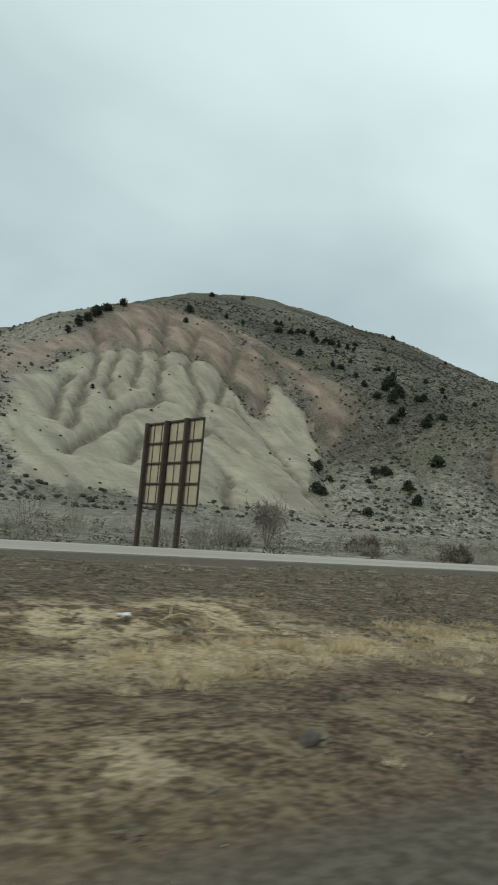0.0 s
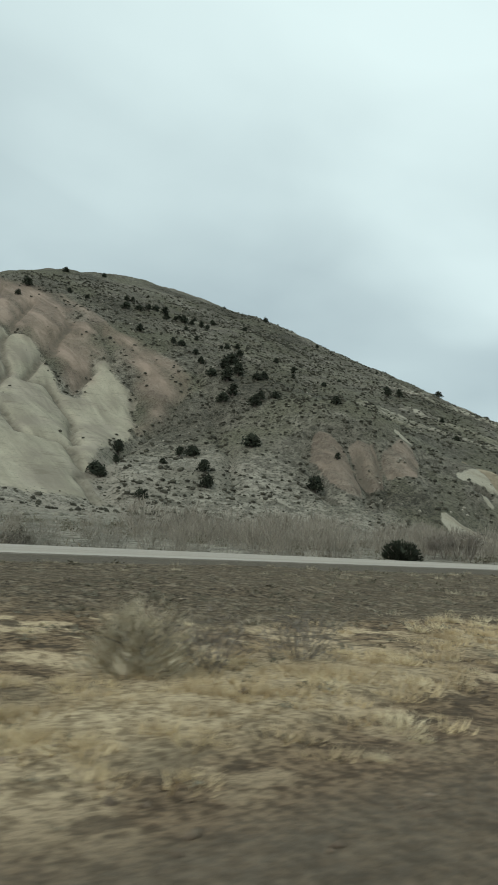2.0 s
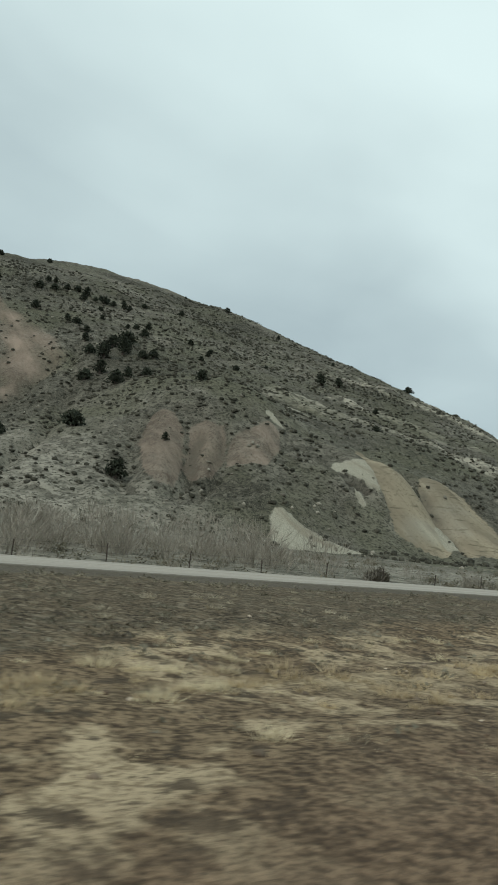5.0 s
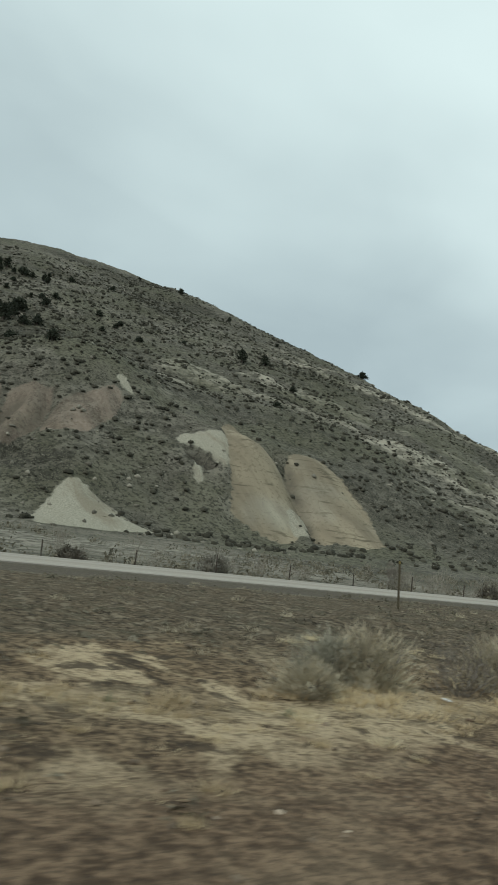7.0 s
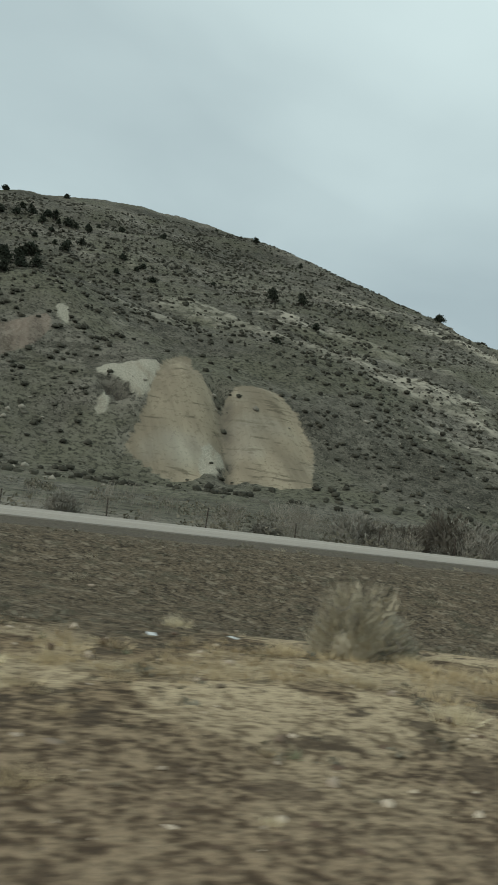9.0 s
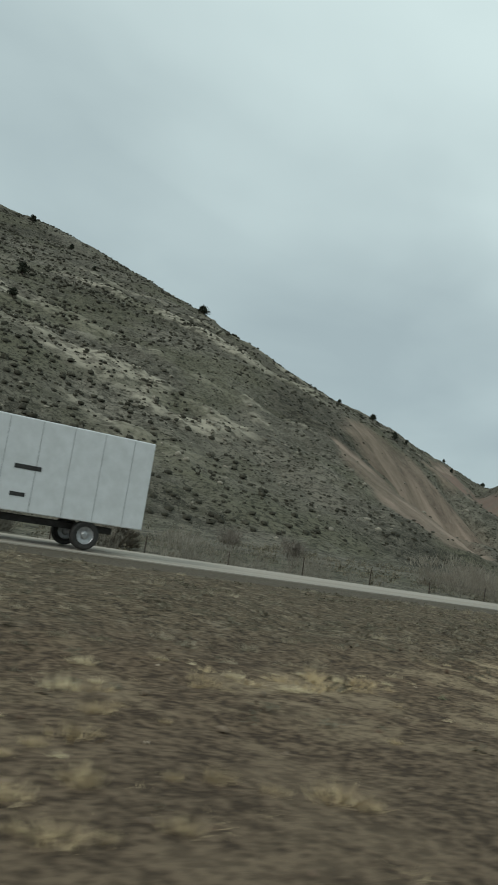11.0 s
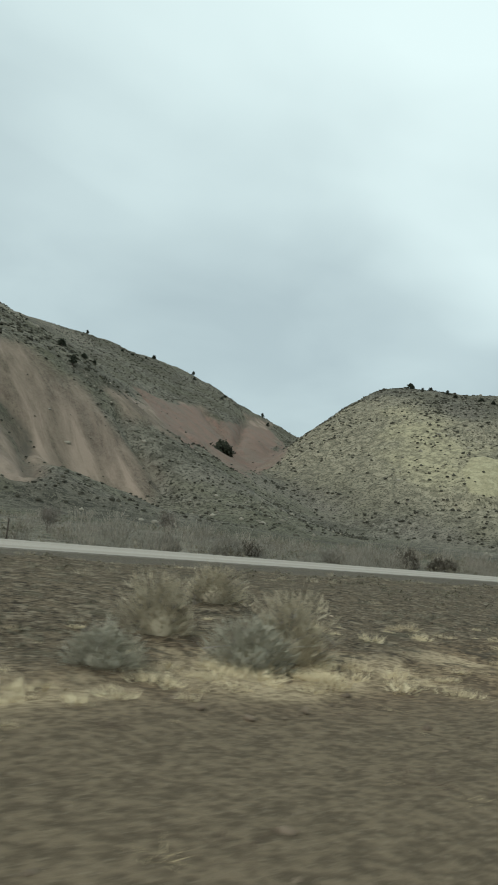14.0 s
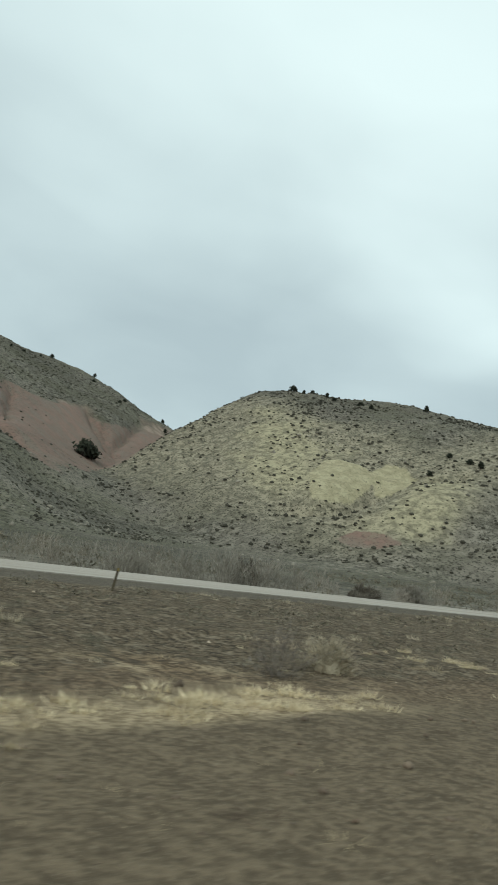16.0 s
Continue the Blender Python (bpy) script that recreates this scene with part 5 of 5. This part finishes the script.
billboard(19.5, 33.3, 39.1, 2.5, 6.75, (1.25, 3.3, 5.45), 4, 7, "tall billboard seen from behind on three timber posts")
billboard(148.8, 34.5, 38.75, 2.6, 5.25, (0.05, 4.2), 2, 3, "small billboard seen from behind on two timber posts")

# ---- vehicles on the far carriageway ----
M_WHITE = plain("white_paint", (0.72, 0.73, 0.73), (0.62, 0.63, 0.62), 2.0, 0.4, 0.0, 0.5, 0.02)
M_SILVER = plain("pale_silver_paint", (0.43, 0.48, 0.49), (0.36, 0.40, 0.41), 2.0, 0.35, 0.2, 0.5, 0.02)
M_BLUE = plain("blue_container_paint", (0.022, 0.095, 0.27), (0.016, 0.07, 0.20), 1.3, 0.55, 0.0, 0.4, 0.05)
M_BLACK = plain("black_plastic", (0.022, 0.022, 0.023), (0.035, 0.034, 0.033), 9.0, 0.7)
M_TYRE = plain("tyre_rubber", (0.028, 0.027, 0.026), (0.05, 0.047, 0.043), 12.0, 0.9)
M_RIM = plain("steel_rim", (0.45, 0.45, 0.45), (0.30, 0.30, 0.30), 8.0, 0.4, 0.7)
M_CHASSIS = plain("chassis_steel", (0.06, 0.058, 0.055), (0.035, 0.034, 0.032), 5.0, 0.7, 0.3)
M_GLASS = Mat("dark_window", 0.08, 0.0, 0.6)
M_GLASS.colour((0.02, 0.025, 0.027))
M_GLASS = M_GLASS.m
M_LAMP = plain("lamp_glass", (0.6, 0.6, 0.58), (0.45, 0.45, 0.44), 20.0, 0.15, 0.0, 0.6)


def slab(points, y0, y1):
    """A solid with a given side outline (x, z), between y0 and y1."""
    bm = bmesh.new()
    a = [bm.verts.new((x, y0, z)) for x, z in points]
    b = [bm.verts.new((x, y1, z)) for x, z in points]
    bm.faces.new(a)
    bm.faces.new(b[::-1])
    for k in range(len(points)):
        m = (k + 1) % len(points)
        bm.faces.new((a[m], a[k], b[k], b[m]))
    bmesh.ops.recalc_face_normals(bm, faces=bm.faces)
    return bm


def wheel(parent, x, y, r, wide):
    """A tyre with rounded shoulders and a dished rim, its axle along y."""
    def lathe(profile, closed):
        bm = bmesh.new()
        rings = []
        for k in range(24):
            c, s = math.cos(k * math.pi / 12), math.sin(k * math.pi / 12)
            rings.append([bm.verts.new((x + q * c, y + w, r + q * s)) for q, w in profile])
        for k in range(24):
            p, q = rings[k], rings[(k + 1) % 24]
            for j in range(len(profile) - (0 if closed else 1)):
                i = (j + 1) % len(profile)
                bm.faces.new((p[j], q[j], q[i], p[i]))
        if not closed:
            bm.faces.new([ring[-1] for ring in rings])
        bmesh.ops.recalc_face_normals(bm, faces=bm.faces)
        return bm

    h = wide / 2
    tyre = bm_part("wheel", lathe([(r * 0.6, -h * 0.85), (r * 0.85, -h), (r * 0.97, -h * 0.8), (r, -h * 0.4), (r, h * 0.4), (r * 0.97, h * 0.8), (r * 0.85, h), (r * 0.6, h * 0.85)], True), M_TYRE, parent, "black rubber tyre")
    bm_part("rim", lathe([(r * 0.62, -h * 0.86), (r * 0.56, -h * 0.6), (r * 0.3, -h * 0.45), (r * 0.22, -h * 0.8), (r * 0.1, -h * 0.85)], False), M_RIM, tyre, "grey steel rim")


def on_road(ob, x, y):
    ob.matrix_basis = pose(x, y, float(grade(np.array([x + 4.0]))[0]) + 0.222)
    return ob


def bars(parent, name, material, y, rows, label):
    """Plain bars in place of lettering on a side."""
    for x0, x1, z0, z1 in rows:
        bm_part(name, box(bmesh.new(), x0, x1, y - 0.012, y - 0.002, z0, z1), material, parent, label)


def box_truck():
    t = tagged(new("box_truck"), "white box truck with a conventional cab on the far road", "truck")
    bm_part("chassis", box(bmesh.new(), 0.5, 8.6, 0.75, 1.65, 0.62, 0.85), M_CHASSIS, t, "dark steel chassis rails", 0.02)
    bm_part("bumper", slab([(-0.05, 0.42), (0.25, 0.42), (0.4, 0.75), (-0.02, 0.85)], 0.05, 2.35), M_BLACK, t, "black bumper", 0.03)
    bm_part("hood", slab([(0.02, 0.86), (1.55, 0.86), (1.62, 1.72), (0.35, 1.52), (0.05, 1.35)], 0.2, 2.2), M_WHITE, t, "white engine hood", 0.07)
    for y0, y1 in ((0.04, 0.42), (1.98, 2.36)):
        bm_part("fender", slab([(0.15, 0.86), (0.45, 0.86), (0.55, 1.1), (0.8, 1.22), (1.2, 1.22), (1.45, 1.05), (1.55, 0.7), (1.75, 0.7), (1.75, 1.3), (0.3, 1.34)], y0, y1), M_WHITE, t, "", 0.03)
    for k in range(4):
        bm_part("grille_bar", box(bmesh.new(), -0.01, 0.1, 0.55, 1.85, 0.95 + 0.1 * k, 1.0 + 0.1 * k), M_RIM, t)
    bm_part("grille", box(bmesh.new(), 0.005, 0.09, 0.5, 1.9, 0.9, 1.34), M_BLACK, t, "dark slotted grille", 0.01)
    for y0, y1 in ((0.08, 0.42), (1.98, 2.32)):
        bm_part("headlight", box(bmesh.new(), 0.1, 0.3, y0, y1, 1.0, 1.2), M_LAMP, t, "clear headlight", 0.03)
    bm_part("cab", slab([(1.5, 0.75), (3.05, 0.75), (3.05, 2.55), (2.05, 2.6), (1.58, 1.72)], 0.08, 2.32), M_WHITE, t, "white cab", 0.07)
    bm_part("windscreen", slab([(1.565, 1.78), (1.6, 1.76), (2.02, 2.5), (1.985, 2.52)], 0.25, 2.15), M_GLASS, t, "dark windscreen")
    bm_part("side_window", slab([(1.98, 1.72), (2.75, 1.72), (2.75, 2.38), (2.2, 2.38)], 0.06, 0.1), M_GLASS, t, "dark side window", 0.01)
    bm_part("mirror", box(bmesh.new(), 1.75, 1.86, -0.22, 0.02, 1.75, 2.2), M_BLACK, t, "", 0.02)
    bm_part("door_step", box(bmesh.new(), 1.75, 2.9, 0.06, 0.5, 0.45, 0.72), M_CHASSIS, t, "", 0.02)
    cargo = bm_part("cargo_box", box(bmesh.new(), 3.2, 9.4, 0.0, 2.45, 0.95, 4.05), M_WHITE, t, "plain white cargo box", 0.03)
    for k in range(5):
        bm_part("seam", box(bmesh.new(), 4.2 + k * 1.1, 4.215 + k * 1.1, -0.006, 0.004, 1.0, 4.0), M_RIM, cargo)
    bm_part("nose_trim", box(bmesh.new(), 3.16, 3.24, -0.01, 2.46, 3.95, 4.09), M_RIM, cargo)
    # the word on the front of the box, above the cab
    txt = bpy.data.curves.new("lettering", "FONT")
    txt.body, txt.size, txt.extrude = "air", 0.85, 0.006
    ob = new("lettering", txt)
    ob.data.materials.append(M_BLUE)
    ob.parent = cargo
    ob.matrix_basis = Matrix.Translation((3.185, 2.05, 3.2)) @ Matrix(((0, 0, -1, 0), (-1, 0, 0, 0), (0, 1, 0, 0), (0, 0, 0, 1)))
    bars(cargo, "lettering_bar", M_CHASSIS, 0.0, ((4.6, 5.5, 2.35, 2.5), (4.6, 5.1, 1.45, 1.58)), "small unreadable line of print")
    for x in (1.0, 7.4):
        for y in (0.17, 2.23):
            wheel(t, x, y, 0.5, 0.3)
    return t


def container_truck():
    t = tagged(new("container_truck"), "lorry pulling a blue shipping container on the far road", "truck")
    box40 = bm_part("container", box(bmesh.new(), 5.9, 18.1, 0.06, 2.40, 1.25, 4.15), M_BLUE, t, "blue corrugated steel container")
    for k in range(58):
        x = 6.08 + k * 0.207
        bm_part("rib", box(bmesh.new(), x, x + 0.105, 0.022, 0.058, 1.38, 4.02), M_BLUE, box40)
    for z0, z1 in ((1.25, 1.37), (4.03, 4.16)):
        bm_part("frame_rail", box(bmesh.new(), 5.9, 18.1, 0.01, 0.057, z0, z1), M_BLUE, box40, "", 0.01)
    for x in (5.9, 17.98):
        bm_part("corner_post", box(bmesh.new(), x, x + 0.12, 0.008, 0.057, 1.37, 4.03), M_BLUE, box40, "", 0.01)
    bars(box40, "lettering_bar", M_WHITE, 0.02, ((16.9, 17.0, 2.6, 3.75), (17.25, 17.4, 3.3, 3.75), (17.25, 17.4, 2.8, 3.1), (17.2, 17.42, 2.55, 2.68)), "white upright print")
    bars(box40, "lettering_bar", M_WHITE, 0.02, ((12.2, 13.4, 3.0, 3.3), (12.3, 13.3, 2.72, 2.86)), "white mark in plain bars")
    bm_part("chassis", box(bmesh.new(), 5.2, 18.0, 0.65, 1.8, 0.95, 1.22), M_CHASSIS, t, "dark trailer frame", 0.02)
    bm_part("side_rail", box(bmesh.new(), 5.9, 18.0, 0.02, 0.2, 1.08, 1.22), M_RIM, t, "grey trailer side rail", 0.01)
    bm_part("rear_guard", box(bmesh.new(), 17.8, 17.95, 0.25, 2.2, 0.45, 0.62), M_CHASSIS, t, "", 0.01)
    for y in (0.5, 1.8):
        bm_part("guard_arm", box(bmesh.new(), 17.8, 17.9, y, y + 0.1, 0.6, 0.96), M_CHASSIS, t)
    for x in (14.6, 15.7):
        bm_part("mud_flap", box(bmesh.new(), x + 0.62, x + 0.66, 0.1, 0.7, 0.35, 1.0), M_BLACK, t)
    bm_part("cab", slab([(0.05, 0.7), (4.0, 0.7), (4.0, 3.5), (2.6, 3.6), (1.75, 2.75), (1.5, 1.95), (0.2, 1.7), (0.05, 1.4)], 0.1, 2.36), M_WHITE, t, "white tractor cab", 0.08)
    bm_part("windscreen", slab([(1.5, 2.0), (1.53, 1.99), (1.77, 2.7), (1.74, 2.71)], 0.3, 2.15), M_GLASS, t)
    bm_part("side_window", slab([(1.85, 1.95), (2.7, 1.95), (2.7, 2.65), (2.0, 2.65)], 0.085, 0.12), M_GLASS, t, "dark side window", 0.01)
    bm_part("bumper", slab([(-0.05, 0.4), (0.35, 0.4), (0.45, 0.72), (-0.02, 0.8)], 0.08, 2.38), M_BLACK, t, "", 0.03)
    bm_part("fuel_tank", slab([(2.3, 0.5), (3.6, 0.5), (3.7, 0.6), (3.7, 0.95), (3.6, 1.05), (2.3, 1.05)], 0.12, 0.65), M_RIM, t, "", 0.05)
    for x in (1.1, 4.7, 5.9, 14.6, 15.7):
        for y in (0.2, 2.26):
            wheel(t, x, y, 0.5, 0.32)
    return t


def pickup():
    t = tagged(new("pickup_truck"), "pale silver pickup with a canopy on the far road", "car")
    arch = [(0.0, 0.47), (0.06, 0.67), (0.2, 0.82), (0.42, 0.88), (0.64, 0.82), (0.78, 0.67), (0.84, 0.47)]
    under = [(0.1, 0.5)] + [(0.48 + a, b) for a, b in arch] + [(3.64 + a, b) for a, b in arch] + [(5.22, 0.52)]
    bm_part("body", slab(under + [(5.28, 0.75), (5.26, 1.14), (1.6, 1.16), (1.2, 1.13), (0.5, 1.06), (0.2, 0.98), (0.06, 0.82), (0.05, 0.62)], 0.0, 1.8), M_SILVER, t, "pale silver body", 0.05)
    for x in (0.48, 3.64):
        rim = [(x + a, b) for a, b in arch]
        outer = [(x + 0.42 + (a - 0.42) * 1.14, 0.47 + (b - 0.47) * 1.16) for a, b in arch]
        bm_part("wheel_arch", slab(rim + outer[::-1], -0.03, 0.06), M_SILVER, t, "", 0.01)
    bm_part("cabin", slab([(1.42, 1.14), (3.4, 1.14), (3.36, 1.74), (3.2, 1.78), (2.35, 1.79), (2.15, 1.74), (1.98, 1.62)], 0.12, 1.68), M_SILVER, t, "silver cabin roof and pillars", 0.06)
    bm_part("windscreen", slab([(1.44, 1.17), (1.49, 1.15), (2.12, 1.71), (2.06, 1.72)], 0.2, 1.6), M_GLASS, t, "dark windscreen")
    bm_part("side_window", slab([(1.86, 1.19), (2.66, 1.19), (2.66, 1.67), (2.33, 1.68), (2.2, 1.62)], 0.1, 0.14), M_GLASS, t, "dark side window", 0.008)
    bm_part("side_window", slab([(2.78, 1.19), (3.2, 1.19), (3.2, 1.64), (2.78, 1.67)], 0.1, 0.14), M_GLASS, t, "dark side window", 0.008)
    bm_part("hood_scoop", slab([(0.55, 1.06), (1.3, 1.13), (1.3, 1.16), (0.6, 1.09)], 0.45, 1.35), M_SILVER, t, "", 0.01)
    for x in (1.55, 2.72):
        bm_part("door_seam", box(bmesh.new(), x, x + 0.012, -0.004, 0.004, 0.55, 1.12), M_BLACK, t)
    bm_part("canopy", slab([(3.42, 1.14), (5.24, 1.13), (5.08, 1.62), (4.95, 1.74), (3.44, 1.8)], 0.08, 1.72), M_WHITE, t, "white bed canopy", 0.05)
    bm_part("canopy_window", slab([(3.6, 1.3), (5.02, 1.28), (4.9, 1.58), (3.6, 1.63)], 0.065, 0.1), M_GLASS, t, "dark tinted canopy window", 0.008)
    bm_part("grille", box(bmesh.new(), 0.05, 0.16, 0.45, 1.35, 0.68, 0.9), M_BLACK, t, "dark grille", 0.02)
    bm_part("bumper", box(bmesh.new(), -0.02, 0.25, 0.04, 1.76, 0.4, 0.62), M_BLACK, t, "dark lower bumper", 0.04)
    for y0, y1 in ((0.05, 0.4), (1.4, 1.75)):
        bm_part("headlight", box(bmesh.new(), 0.06, 0.3, y0, y1, 0.72, 0.92), M_LAMP, t, "clear headlight", 0.03)
    bm_part("door_handle", box(bmesh.new(), 2.5, 2.66, -0.02, 0.005, 0.98, 1.02), M_BLACK, t)
    bm_part("mirror", box(bmesh.new(), 1.75, 1.87, -0.16, 0.02, 1.08, 1.25), M_BLACK, t, "", 0.02)
    bm_part("sill", box(bmesh.new(), 1.35, 3.58, 0.015, 0.2, 0.3, 0.405), M_BLACK, t)
    bm_part("roof_rack", box(bmesh.new(), 2.3, 3.2, 0.3, 1.5, 1.78, 1.82), M_BLACK, t, "", 0.01)
    for x in (0.9, 4.06):
        for y in (0.13, 1.67):
            wheel(t, x, y, 0.37, 0.24)
    return t


def trailer():
    t = tagged(new("cargo_trailer"), "low white covered trailer behind the pickup", "trailer")
    bm_part("body", box(bmesh.new(), 0.7, 4.0, 0.15, 1.7, 0.48, 1.1), M_WHITE, t, "white box body", 0.05)
    bm_part("cover", slab([(0.72, 1.102), (3.98, 1.102), (3.9, 1.17), (0.8, 1.17)], 0.17, 1.68), M_WHITE, t, "white cover", 0.02)
    bm_part("tail_bumper", box(bmesh.new(), 3.7, 4.05, 0.2, 1.65, 0.36, 0.47), M_CHASSIS, t, "dark rear bumper", 0.01)
    bm_part("drawbar", box(bmesh.new(), -0.25, 0.8, 0.87, 0.98, 0.42, 0.5), M_CHASSIS, t, "steel drawbar", 0.01)
    for y in (0.22, 1.63):
        wheel(t, 2.6, y, 0.3, 0.2)
    return t


on_road(box_truck(), 318.2, 26.0)
on_road(container_truck(), 350.4, 26.0)
on_road(pickup(), 463.3, 26.2)
on_road(trailer(), 468.9, 26.2)

# pale litter and dead branches lying in the grass
M_LITTER = plain("pale_litter", (0.62, 0.62, 0.6), (0.5, 0.5, 0.48), 20.0, 0.7)
for k, (x, y, size) in enumerate(((260.2, 8.3, 0.05), (261.0, 7.9, 0.05), (293.4, 5.9, 0.05), (429.5, 11.0, 0.05), (421.0, 9.6, 0.05), (4.6, 9.9, 0.08), (360.5, 7.2, 0.06), (206.9, 6.1, 0.05))):
    bm = bmesh.new()
    bmesh.ops.create_grid(bm, x_segments=4, y_segments=4, size=size)
    for w in bm.verts:
        w.co.z = 0.05 + 0.35 * size * noise.noise(w.co * (4 / size) + Vector((k, 0, 0)))
    bmesh.ops.solidify(bm, geom=bm.faces[:], thickness=0.006)
    me = bpy.data.meshes.new("litter")
    bm.to_mesh(me)
    bm.free()
    me.materials.append(M_LITTER)
    ob = tagged(new("litter", me), "crumpled piece of pale litter lying in the grass", "litter", "litter along the verge")
    ob.matrix_basis = pose(x, y, height(x, y), 8, 5, 50 * k)
for x, y, long, turn in ((393.2, 5.0, 1.5, -15), (4.9, 9.6, 0.9, 20), (106.5, 4.3, 1.0, 60), (110.0, 3.9, 1.3, 25), (207.6, 6.6, 0.8, 30)):
    v, t = [], []
    bend = [np.array([long * s, 0.08 * long * math.sin(5 * s + x), 0.05 + 0.05 * math.sin(3 * s)]) for s in (0, 0.3, 0.6, 1.0)]
    for p, q, r0, r1 in zip(bend, bend[1:], (0.014, 0.011, 0.008), (0.011, 0.008, 0.004)):
        limb(v, t, p, q, r0, r1)
    limb(v, t, bend[1], bend[1] + np.array([0.3, 0.25, 0.12]), 0.008, 0.003)
    ob = tagged(new("dead_branch", mesh_from("dead_branch", v, t, M_STRAW)), "pale dry branch lying on the verge", "branch", "fallen branches")
    ob.matrix_basis = pose(x, y, height(x, y), 0, 0, turn)
for x, y, r in ((104.0, 3.65, 0.11), (3.6, 4.95, 0.13), (104.35, 3.8, 0.13)):
    v, t = pebble(int(x * 3))
    ob = tagged(new("rock", mesh_from("rock", v * r, t, M_BARK)), "dark rock lying on the dirt shoulder", "rock", "rocks on the verge")
    ob.matrix_basis = pose(x, y, height(x, y) - 0.3 * r, 0, 0, 30)
